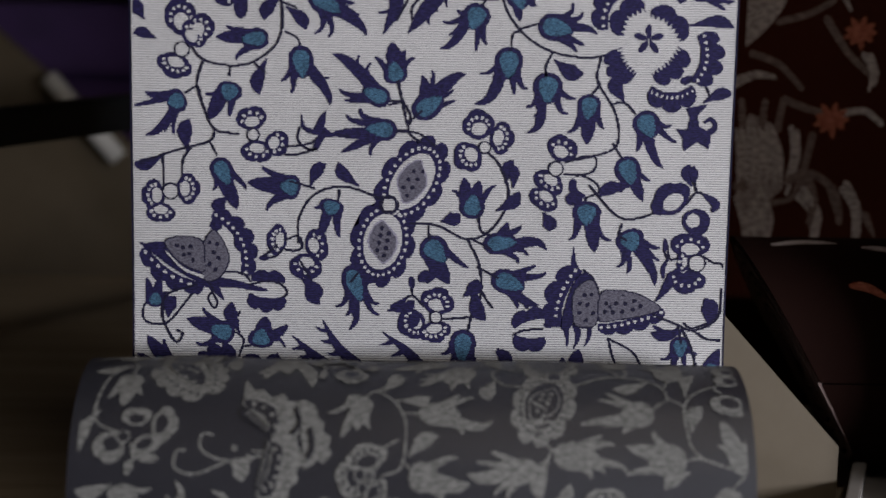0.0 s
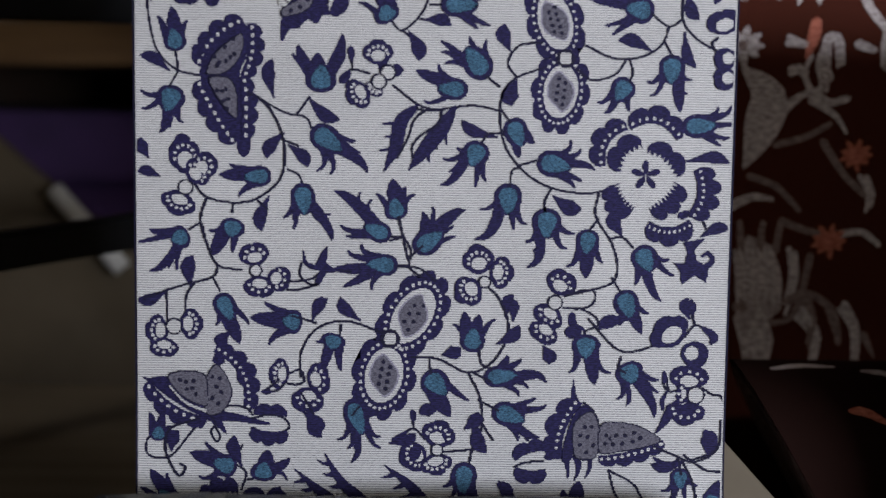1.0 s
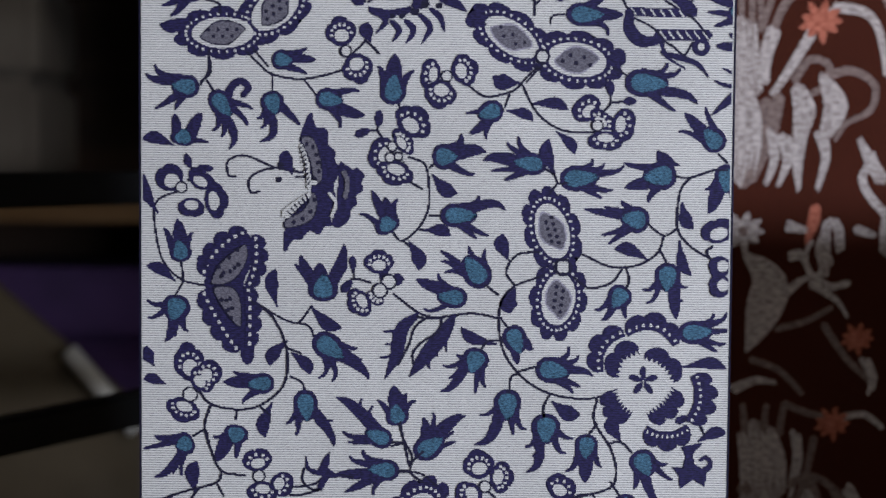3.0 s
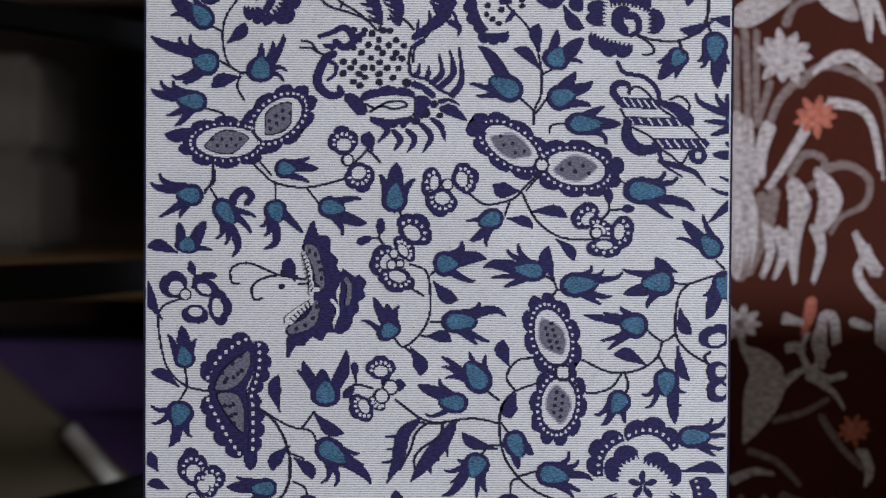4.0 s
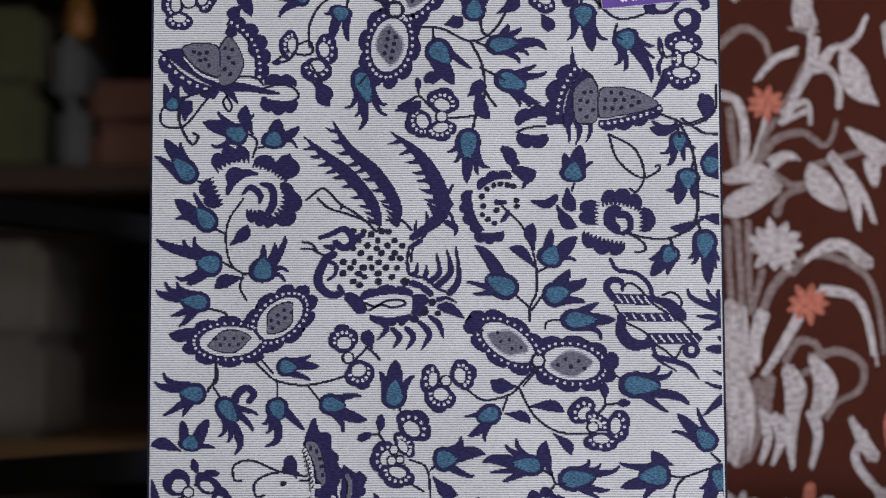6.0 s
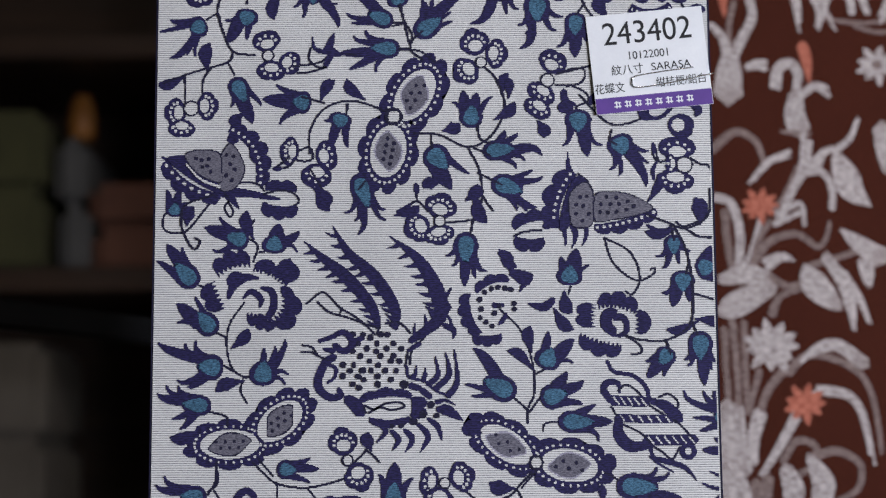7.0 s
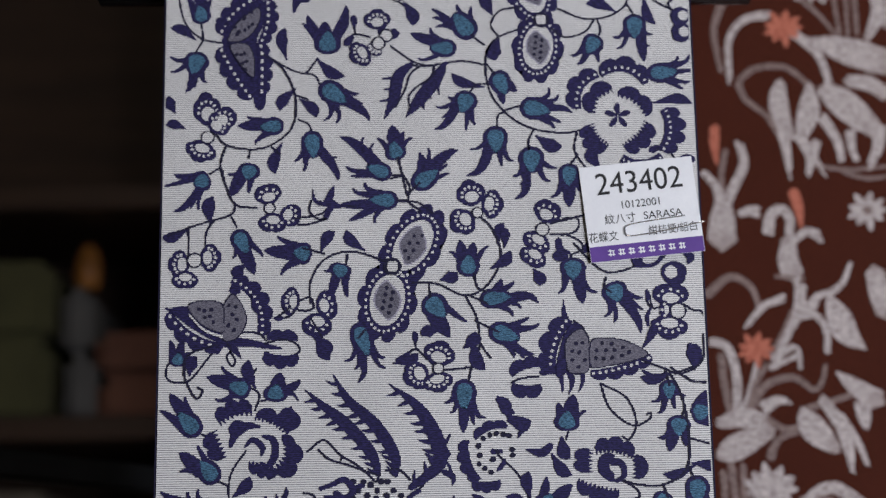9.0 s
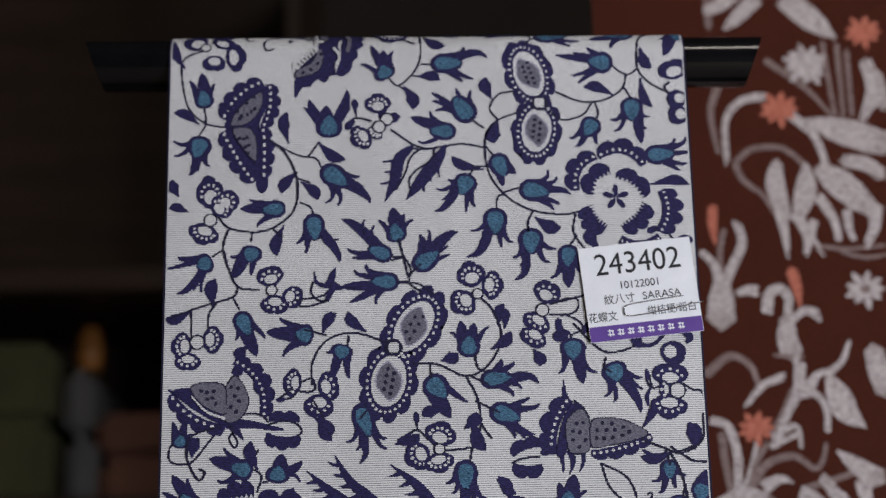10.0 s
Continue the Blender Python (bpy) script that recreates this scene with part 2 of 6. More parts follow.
def spline(pts, per=8):
    p = [Vector(q) for q in pts]
    if len(p) == 2:
        return [p[0].lerp(p[1], i / 4) for i in range(5)]
    p = [2 * p[0] - p[1]] + p + [2 * p[-1] - p[-2]]
    out = []
    for a, b, c, d in zip(p, p[1:], p[2:], p[3:]):
        for i in range(per):
            t = i / per
            out.append(0.5 * (2 * b + (c - a) * t + (2 * a - 5 * b + 4 * c - d) * t * t + (3 * b - a - 3 * c + d) * t ** 3))
    return out + [p[-2]]


class Motif:
    """Flat shapes by thread colour; each later shape lies a hair above the earlier ones."""

    def __init__(self):
        self.shapes, self.level = [], 0

    def poly(self, mat, pts):
        self.level += 1
        self.shapes.append((mat, [Vector(p) for p in pts], self.level))

    def stroke(self, mat, pts, w0, w1=None, belly=0.0, per=8, skew=1.0):
        w1 = w0 if w1 is None else w1
        s = spline(pts, per)
        left, right = [], []
        for i, q in enumerate(s):
            d = (s[min(i + 1, len(s) - 1)] - s[max(i - 1, 0)]).normalized()
            t = i / (len(s) - 1)
            w = (w0 + (w1 - w0) * t + belly * math.sin(math.pi * t ** skew)) / 2
            o = Vector((-d.y, d.x)) * w
            left.append(q + o), right.append(q - o)
        w, e = (left[-1] - right[-1]).length / 2, (s[-1] - s[-2]).normalized()
        tip = [s[-1] + e * w * 0.8] if w > 0.5 else []
        w, e = (left[0] - right[0]).length / 2, (s[0] - s[1]).normalized()
        tail = [s[0] + e * w * 0.8] if w > 0.5 else []
        self.poly(mat, tail + left + tip + right[::-1])

    def disc(self, mat, c, rx, ry=None, ang=0.0, n=20, lobes=0, depth=0.0, a0=0.0):
        ry = rx if ry is None else ry
        n = max(n, lobes * 7)
        ca, sa = math.cos(ang), math.sin(ang)
        pts = []
        for i in range(n):
            a = 2 * math.pi * i / n
            k = 1 - depth + depth * abs(math.sin(lobes * (a + a0) / 2)) ** 0.6 if lobes else 1
            x, y = rx * k * math.cos(a), ry * k * math.sin(a)
            pts.append((c[0] + x * ca - y * sa, c[1] + x * sa + y * ca))
        self.poly(mat, pts)

    def dots(self, mat, c, rx, ry, ang, n, r, a0=0.0, a1=2 * math.pi):
        ca, sa = math.cos(ang), math.sin(ang)
        for i in range(n):
            a = a0 + (a1 - a0) * (i + 0.5) / n
            x, y = rx * math.cos(a), ry * math.sin(a)
            self.disc(mat, (c[0] + x * ca - y * sa, c[1] + x * sa + y * ca), r, n=7)
            self.level -= 1
        self.level += 1


def local(u0, v0, u1, v1):
    """Maps (along, aside) of an axis to the cloth; also its length and angle."""
    d = Vector((u1 - u0, v1 - v0))
    e = d.normalized()
    return (lambda x, y: (u0 + e.x * x - e.y * y, v0 + e.y * x + e.x * y)), d.length, math.atan2(d.y, d.x)


DRAWN = []


def put(name, m):
    DRAWN.append((name, m))


def loop(pts, per=6):
    """A smooth closed line through its points."""
    p = [Vector(q) for q in pts]
    n, out = len(p), []
    for k in range(n):
        a, b, c, d = p[k - 1], p[k], p[(k + 1) % n], p[(k + 2) % n]
        for i in range(per):
            t = i / per
            out.append(0.5 * (2 * b + (c - a) * t + (2 * a - 5 * b + 4 * c - d) * t * t + (3 * b - a - 3 * c + d) * t ** 3))
    return out


def bud(u0, v0, u1, v1, w, *petals):
    """A bell-shaped bud: a navy cup, curling petals (tip, width, bend) and a teal heart with a fringed end."""
    m = Motif()
    P, L, a = local(u0, v0, u1, v1)
    e, h = Vector((math.cos(a), math.sin(a))), w / 2
    m.poly(NAVY, [P(L * (0.52 + 0.58 * math.cos(q)), h * 1.04 * math.sin(q) * (1.0 - 0.12 * math.cos(q))) for q in (2 * math.pi * i / 34 for i in range(34))])
    for x, y, wide, bend in petals:
        tip = Vector((x - u0, y - v0))
        along, aside = tip.dot(e), tip.dot(Vector((-e.y, e.x)))
        root = Vector(P(L * min(0.72, max(0.30, 0.50 + 0.20 * (along / L - 1))), max(-0.55, min(0.55, 0.55 * aside / h)) * h))
        end = Vector((x, y))
        d = end - root
        slim = wide < 4.3
        turn = Vector((-d.y, d.x)) * bend + e * (d.length * (0.15 if slim else 0.09))
        m.stroke(NAVY, [root, root.lerp(end, 0.34) + turn * 0.8, root.lerp(end, 0.70) + turn * 0.85, end], wide * (1.5 if slim else 1.05), 1.1 if slim else 0.7, belly=wide * (-0.05 if slim else 0.30), per=6)
    heart = []
    for i in range(36):
        q = 2 * math.pi * i / 36
        c = math.cos(q)
        k = (0.58 if i % 2 else 0.46) if c > 0.2 else 0.42
        heart.append(P(L * (0.52 + k * c), h * 0.64 * math.sin(q) * (1.0 - 0.34 * c)))
    m.poly(TEAL, heart)
    put("flower_bud", m)


def leaf(u0, v0, u1, v1, w, bend=0.15):
    m = Motif()
    P, L, a = local(u0, v0, u1, v1)
    b = bend * L * (1 if rnd.random() < 0.5 else -1)
    m.stroke(NAVY, [P(-L * 0.22, 0), P(L * 0.22, b * 0.7), P(L * 0.62, b), P(L, 0)], 1.0, 0.5, belly=w * 0.92, per=9, skew=1.45)
    put("leaf", m)


def vine(*c, w=1.25, level=0):
    m = Motif()
    m.level = level
    m.stroke(INK, list(zip(c[::2], c[1::2])), w)
    put("stem", m)


def dash(*c, w=2.5, end=0.4, belly=0.0, mat=None):
    m = Motif()
    m.level = 60 if mat else 0
    m.stroke(mat or NAVY, list(zip(c[::2], c[1::2])), w, end, belly=belly)
    put("brush_stroke", m)


def shell(m, x0, y0, x1, y1, w, k, beads):
    """A scalloped petal with a white face and a row of beads inside its rim."""
    P, L, a = local(x0, y0, x1, y1)
    h, rim = w / 2, []
    for i in range(54):
        q = 2 * math.pi * i / 54 - math.pi
        f = 0.90 + 0.20 * abs(math.sin(math.pi * k * (q + 2.1) / 4.2)) ** 0.6 if abs(q) < 2.1 else 0.90
        rim.append(P(L * (0.42 + (0.60 if math.cos(q) > 0 else 0.56) * f * math.cos(q)), h * f * 1.06 * math.sin(q)))
    m.poly(NAVY, rim)
    face = 0.24 if beads else 0.30
    m.poly(CLOTH, [P(L * (0.32 + (face if math.cos(q) > 0 else 0.24) * math.cos(q)), h * (0.54 if beads else 0.60) * math.sin(q)) for q in (2 * math.pi * i / 22 for i in range(22))])
    for i in range(beads):
        q = 1.75 * (2 * (i + 0.5) / beads - 1)
        m.disc(CLOTH, P(L * (0.36 + 0.38 * math.cos(q)), h * 0.75 * math.sin(q)), 1.0, 0.85, a + q, 8)


def blossom(petals, hearts=()):
    """Beaded petals set about small white hearts."""
    m = Motif()
    for p in petals:
        shell(m, *p)
    for u, v, r in hearts:
        m.disc(INK, (u, v), r * 1.12, n=16)
        m.disc(CLOTH, (u, v), r * 1.12 - 0.95, n=14)
    put("blossom", m)


def fan(m, x0, y0, x1, y1, sag, depth, lobes, teeth, beads):
    """A scalloped band along a bowed line, bulging to its left, with a toothed or beaded inner edge."""
    p, d = Vector((x0, y0)), Vector((x1 - x0, y1 - y0))
    o = Vector((-d.y, d.x)).normalized()

    def at(t, h):
        g = d + o * sag * 4 * (1 - 2 * t)
        return p + d * t + o * sag * 4 * t * (1 - t) + Vector((-g.y, g.x)).normalized() * h
    n = lobes * 10
    rim = [at(i / n, depth * 1.12 * (0.50 + 0.50 * math.sin(math.pi * i / n) ** 0.5) * (0.74 + 0.30 * abs(math.sin(lobes * math.pi * i / n)) ** 0.65)) for i in range(n + 1)]
    k = 2 * teeth if teeth else 12
    rim += [at(1 - i / k, (depth * (0.16 if i % 2 else -0.16)) if teeth else 0.0) for i in range(k + 1)]
    m.poly(NAVY, rim)
    for i in range(beads):
        t = (i + 0.5) / beads
        c, g = at(t, depth * 0.30), at(t + 0.02, 0) - at(t - 0.02, 0)
        m.disc(CLOTH, c, min(1.9, d.length / beads * 0.27), 0.95, math.atan2(g.y, g.x), 8)


def fans(name, bands):
    m = Motif()
    for b in bands:
        fan(m, *b)
    put(name, m)


def speckled(dots, *c):
    """A grey mauve field with a dark outline and dark spots."""
    m = Motif()
    m.level = 45
    s = loop(list(zip(c[::2], c[1::2])))
    mid = sum(s, Vector((0, 0))) / len(s)
    m.poly(INK, [q + (q - mid).normalized() * 0.8 for q in s])
    m.poly(GREY, s)
    for q in dots:
        m.disc(INK, q, 1.35, 1.1, q[0], 8)
    put("speckled_field", m)


def patch(*c, smooth=True, mat=None):
    m = Motif()
    pts = list(zip(c[::2], c[1::2]))
    m.poly(mat or NAVY, loop(pts) if smooth else pts)
    put("navy_field", m)


def spots(r, *c):
    """Loose dark spots, none quite like the next."""
    m = Motif()
    for i, q in enumerate(zip(c[::2], c[1::2])):
        m.disc(INK, q, r * (1 + 0.12 * math.sin(5 * i)), r * (0.95 + 0.1 * math.cos(3 * i)), i, 10)
    put("spotted_patch", m)


def hoop(u, v, r, w):
    m = Motif()
    m.disc(NAVY, (u, v), r, n=20)
    m.disc(CLOTH, (u, v), r - w, n=16)
    put("hoop", m)


def striped_bar(u0, v0, u1, v1, w, n):
    """A navy bar with slanting white slashes."""
    m = Motif()
    P, L, a = local(u0, v0, u1, v1)
    m.stroke(NAVY, [P(0, 0), P(L / 2, 0), P(L, 0)], w, w)
    for i in range(n):
        x = L * (i + 0.6) / n
        m.stroke(CLOTH, [P(x - w * 0.28, w * 0.36), P(x + w * 0.28, -w * 0.36)], 0.9, 0.9)
    put("striped_bar", m)


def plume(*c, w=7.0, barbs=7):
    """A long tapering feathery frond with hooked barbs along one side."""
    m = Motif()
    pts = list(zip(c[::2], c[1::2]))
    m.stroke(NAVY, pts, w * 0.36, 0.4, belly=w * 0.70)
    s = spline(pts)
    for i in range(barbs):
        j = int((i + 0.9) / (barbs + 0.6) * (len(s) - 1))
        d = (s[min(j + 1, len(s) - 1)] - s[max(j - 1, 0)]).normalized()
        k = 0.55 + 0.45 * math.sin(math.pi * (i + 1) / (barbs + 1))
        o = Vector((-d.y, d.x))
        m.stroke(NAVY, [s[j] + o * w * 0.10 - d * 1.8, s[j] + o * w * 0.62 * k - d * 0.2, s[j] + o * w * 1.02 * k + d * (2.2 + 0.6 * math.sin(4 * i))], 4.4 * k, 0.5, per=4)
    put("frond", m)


def lobe(u0, v0, u1, v1, w, seeds=7, rimmed=False):
    """A large scalloped oval with a ring of white beads and a speckled grey heart."""
    m = Motif()
    P, L, a = local(u0, v0, u1, v1)
    h = w / 2
    c = P(L / 2, 0)
    m.disc(NAVY, c, L * 0.605, h * 1.20, a, 80, lobes=10, depth=0.17)
    m.dots(CLOTH, c, L * 0.438, h * 0.845, a, 28, h * 0.066)
    m.disc(CLOTH, c, L * 0.365, h * 0.69, a, 28)
    field = [P(L * (0.50 + 0.25 * math.cos(q)) + 0.02 * L * math.sin(3 * q), h * (0.40 - 0.10 * math.cos(2 * q)) * math.sin(q) + h * 0.10 * math.cos(q)) for q in (2 * math.pi * i / 30 for i in range(30))]
    mid = Vector(c)
    if rimmed:
        m.poly(INK, [Vector(q) + (Vector(q) - mid).normalized() * 0.8 for q in field])
    else:
        m.poly(LILAC, [Vector(q) + (Vector(q) - mid).normalized() * 0.9 for q in field])
    m.poly(GREY, field)
    for i in range(seeds):
        t = i / (seeds - 1)
        m.disc(INK, P(L * (0.33 + 0.34 * t), h * (0.15 if i % 2 else -0.13)), h * 0.088, n=8)
    put("lobed_flower", m)


def knot(u, v, r):
    m = Motif()
    m.level = 30
    m.disc(INK, (u, v), r, n=16)
    m.disc(CLOTH, (u, v), r * 0.68, n=16, lobes=4, depth=0.25)
    put("flower_heart", m)


# ---- one repeat of the pattern ----
lobe(-22.1, 633.2, 1.3, 670.8, 28.2)
lobe(-21.1, 640.3, -29.3, 599.9, 28.8, seeds=8)
knot(-22.1, 639.7, 5.2)
lobe(66.9, 336.7, 55.0, 375.6, 25.2, seeds=9)
lobe(66.9, 339.0, 62.2, 301.5, 25.8, seeds=8)
knot(66.9, 337.3, 5.0)
lobe(-90.1, 458.7, -134.0, 457.8, 23.4, rimmed=True)
lobe(-100.1, 458.7, -69.5, 482.9, 25.2, rimmed=True)
lobe(56.8, 445.2, 20.2, 469.1, 23.4, seeds=5)
lobe(51.5, 448.8, 93.9, 442.5, 25.8, seeds=5)
knot(54.8, 447.3, 4.2)
leaf(89.8, 444.0, 98.7, 445.4, 11.7)
leaf(23.8, 464.8, 17.8, 470.3, 11.7)
vine(-5.4, 516.2, -12.5, 508.7, -13.8, 501.1)
leaf(-140.6, 400.0, -154.1, 402.4, 6.6)
leaf(-147.1, 367.5, -153.3, 384.5, 7.0)
leaf(-139.5, 329.5, -152.1, 336.0, 6.2)
leaf(-83.3, 318.7, -84.1, 335.1, 7.0)
leaf(-13.2, 347.5, -8.7, 334.9, 7.8)
leaf(-28.7, 329.7, -30.2, 342.4, 7.0)
leaf(41.0, 434.1, 29.3, 437.0, 8.6)
leaf(52.7, 421.9, 68.6, 419.6, 6.2)
leaf(61.6, 388.7, 58.6, 404.6, 7.0)
leaf(64.4, 406.0, 72.2, 396.5, 5.5)
leaf(39.0, 417.9, 50.4, 413.8, 5.5)
leaf(0.1, 383.6, 11.1, 375.5, 7.8)
leaf(-3.7, 355.5, 7.6, 353.2, 7.0)
leaf(37.9, 342.9, 35.2, 354.6, 7.8)
leaf(108.2, 342.3, 93.8, 346.8, 7.0)
leaf(129.1, 348.5, 134.4, 333.2, 5.5)
leaf(130.0, 369.5, 135.2, 358.0, 7.0)
leaf(125.4, 392.2, 115.6, 398.8, 6.6)
leaf(41.5, 323.6, 39.2, 312.4, 9.4)
leaf(29.0, 297.8, 13.6, 305.0, 6.2)
leaf(64.5, 265.0, 77.1, 259.3, 8.6)
leaf(97.9, 247.3, 93.7, 259.0, 7.8)
leaf(134.8, 284.7, 153.4, 284.1, 6.2)
leaf(141.9, 246.2, 154.5, 250.0, 6.2)
leaf(135.0, 203.9, 133.7, 213.3, 7.0)
leaf(101.0, 200.6, 87.3, 196.0, 7.0)
leaf(39.2, 204.3, 42.4, 213.9, 6.2)
leaf(-62.7, 313.5, -49.1, 304.2, 7.0)
leaf(-79.5, 294.8, -87.1, 283.9, 7.0)
leaf(-74.0, 288.9, -65.6, 279.4, 6.6)
leaf(-86.3, 261.0, -89.5, 245.8, 7.0)
leaf(-126.0, 218.8, -125.3, 232.9, 7.8)
leaf(-141.6, 213.2, -154.8, 209.2, 6.2)
leaf(-148.6, 285.3, -151.6, 293.8, 7.0)
leaf(-144.1, 274.2, -153.4, 276.2, 5.5)
leaf(-61.6, 201.0, -54.9, 210.8, 6.6)
leaf(-39.7, 201.5, -48.5, 211.6, 6.6)
leaf(-107.1, 191.2, -111.5, 184.3, 7.0)
leaf(-136.4, 580.2, -133.2, 589.5, 7.8)
leaf(-81.2, 547.8, -79.3, 560.1, 8.6)
leaf(-110.1, 512.5, -102.6, 521.6, 7.0)
leaf(-107.0, 491.7, -119.5, 486.7, 7.4)
leaf(-66.1, 598.3, -58.6, 588.1, 7.8)
leaf(37.7, 562.7, 45.8, 554.3, 5.9)
leaf(43.6, 550.4, 54.8, 550.1, 8.6)
leaf(67.6, 529.5, 76.5, 519.4, 7.0)
leaf(72.2, 539.1, 75.7, 528.5, 7.8)
leaf(53.3, 509.8, 52.8, 521.9, 7.0)
leaf(51.3, 499.5, 39.6, 508.5, 5.9)
leaf(142.2, 523.3, 127.3, 519.4, 5.5)
leaf(146.0, 524.1, 158.3, 520.0, 6.2)
leaf(146.8, 579.8, 144.7, 592.5, 9.4)
leaf(131.9, 575.6, 117.0, 573.9, 6.2)
leaf(-129.9, 465.8, -144.8, 462.3, 7.0)
leaf(-34.9, 455.7, -36.4, 464.2, 7.8)
leaf(24.2, 593.7, 29.6, 579.1, 7.8)
leaf(2.8, 601.9, -5.8, 599.1, 7.0)
leaf(6.7, 632.2, 14.6, 635.8, 7.8)
leaf(35.9, 639.2, 45.6, 647.6, 7.0)
leaf(58.9, 635.1, 61.9, 627.0, 7.8)
leaf(120.1, 593.3, 125.1, 605.7, 4.7)
leaf(41.9, 651.9, 40.4, 661.8, 5.5)
leaf(-19.2, 584.8, -8.0, 589.3, 6.2)
leaf(77.9, 642.5, 73.3, 648.5, 10.1)
leaf(18.9, 593.2, 24.7, 601.0, 7.8)
leaf(-101.3, 622.9, -98.0, 613.0, 1.6)
vine(-97.6, 318.5, -85.5, 309.7, -77.9, 291.8, -79.6, 273.8, -91.8, 263.0, -104.1, 260.6, -117.9, 263.4, -124.0, 270.0)
vine(-117.9, 263.4, -121.1, 251.8, -118.1, 239.7, -112.1, 227.7, -99.7, 225.5)
vine(-112.1, 227.7, -115.2, 221.5, -132.3, 216.5, -151.0, 209.9)
vine(-115.2, 221.5, -111.2, 214.0)
vine(-77.9, 293.3, -70.4, 290.4)
vine(-76.5, 278.3, -70.4, 275.4, -68.3, 270.3)
vine(-100.6, 320.9, -79.4, 308.3, -67.3, 305.4, -63.7, 299.5)
vine(-71.8, 306.3, -64.8, 315.9)
vine(-118.3, 325.8, -132.7, 328.7, -143.4, 339.1, -147.8, 360.0, -146.1, 370.5, -135.3, 375.6)
vine(-132.7, 328.7, -133.0, 333.2, -134.1, 339.2)
vine(-132.7, 327.8, -137.4, 319.6)
vine(-119.1, 449.0, -119.5, 438.7, -123.5, 431.3)
vine(-120.4, 433.7, -116.2, 426.9)
vine(-99.7, 448.8, -93.7, 442.9, -86.2, 437.0, -69.7, 434.6, -48.8, 439.7, -41.3, 445.5)
vine(-86.2, 437.0, -86.0, 428.2)
vine(-69.7, 434.6, -61.7, 424.6)
vine(-20.0, 424.2, -19.1, 413.4, -17.6, 401.7)
vine(-14.7, 394.4, -5.8, 390.1, -3.7, 376.9, -4.3, 366.7, -8.7, 357.8, -17.6, 350.4, -22.7, 354.8)
vine(-17.6, 350.4, -12.6, 346.6)
vine(-3.7, 388.6, 1.6, 393.6)
vine(-3.7, 363.7, 6.1, 363.8)
vine(-8.7, 356.4, -2.8, 355.5)
vine(14.7, 433.6, 25.0, 426.3, 39.5, 429.2, 45.3, 434.9, 52.5, 442.0)
vine(35.5, 420.5, 38.1, 428.3)
vine(43.9, 433.5, 52.7, 417.6, 65.8, 408.9, 83.1, 408.0)
vine(55.8, 389.3, 61.6, 385.8, 63.7, 381.4, 68.9, 381.5)
vine(63.7, 381.4, 59.6, 376.2)
vine(124.3, 385.9, 132.0, 384.5, 144.8, 388.5, 152.4, 388.8)
vine(133.5, 385.1, 127.9, 377.3, 126.7, 358.6, 133.9, 348.5, 146.9, 340.8)
vine(126.7, 358.0, 119.6, 354.2, 110.9, 360.5)
vine(119.6, 354.2, 116.8, 345.5, 106.8, 338.8, 92.4, 337.5, 76.4, 344.3)
vine(117.6, 347.0, 121.8, 338.9)
vine(99.6, 338.1, 101.7, 330.9, 100.0, 325.3)
vine(72.2, 332.1, 80.9, 326.3, 92.5, 329.3, 98.2, 336.7)
vine(147.5, 397.4, 152.4, 392.5)
vine(56.1, 332.5, 40.1, 325.9, 33.6, 314.1, 35.8, 293.5, 46.2, 278.8, 60.9, 270.2, 78.5, 267.6, 89.6, 269.3)
vine(33.0, 322.3, 25.9, 327.8)
vine(54.6, 345.0, 42.9, 343.5, 37.1, 334.7, 41.5, 327.4)
vine(-22.1, 322.3, -4.2, 310.7, 19.5, 312.4, 34.3, 309.7)
vine(34.3, 310.5, 39.0, 303.8)
vine(35.8, 297.9, 27.8, 297.8, 24.0, 292.7)
vine(43.8, 281.8, 55.0, 284.9)
vine(44.7, 281.2, 40.3, 278.7, 39.4, 271.3)
vine(60.9, 270.2, 57.5, 262.8, 58.1, 256.0)
vine(85.8, 267.7, 84.4, 255.9, 93.3, 241.3, 96.3, 229.5, 93.5, 220.6, 78.9, 215.8, 70.1, 214.0)
vine(85.9, 254.4, 80.4, 246.9)
vine(91.8, 244.2, 99.1, 244.4, 104.4, 239.2)
vine(93.5, 223.5, 98.2, 216.2)
vine(125.9, 302.9, 128.8, 303.0)
vine(132.3, 256.8, 139.5, 254.6, 143.0, 248.3)
vine(-18.2, 254.5, -15.5, 241.9, -13.1, 231.5)
vine(-22.7, 241.8, -15.5, 243.4)
vine(-5.6, 239.1, -12.5, 233.0)
vine(-18.5, 228.3, -7.1, 227.1, 1.3, 220.7)
vine(-78.3, 218.8, -63.0, 221.3, -56.9, 227.5)
vine(-49.4, 226.1, -42.7, 224.8)
vine(-127.3, 246.2, -121.1, 249.4, -119.0, 242.8)
vine(-104.8, 255.2, -104.1, 260.6)
vine(-91.8, 262.1, -86.4, 257.1)
vine(-138.7, 198.0, -139.1, 214.8)
vine(-129.3, 202.8, -128.6, 212.0, -124.5, 218.2)
vine(-22.1, 641.3, -44.6, 648.7, -60.8, 644.4, -68.8, 631.6, -68.8, 618.6)
vine(-73.8, 651.4, -60.8, 647.7)
vine(-47.8, 647.2, -48.5, 641.3)
vine(-10.9, 630.2, 3.4, 629.1, 19.2, 622.1, 32.0, 628.1, 40.1, 643.9, 35.6, 660.3, 27.8, 668.8)
vine(19.2, 622.1, 25.4, 609.0, 26.8, 593.0, 21.9, 580.4, 20.2, 572.6)
vine(20.8, 622.6, 31.8, 617.1)
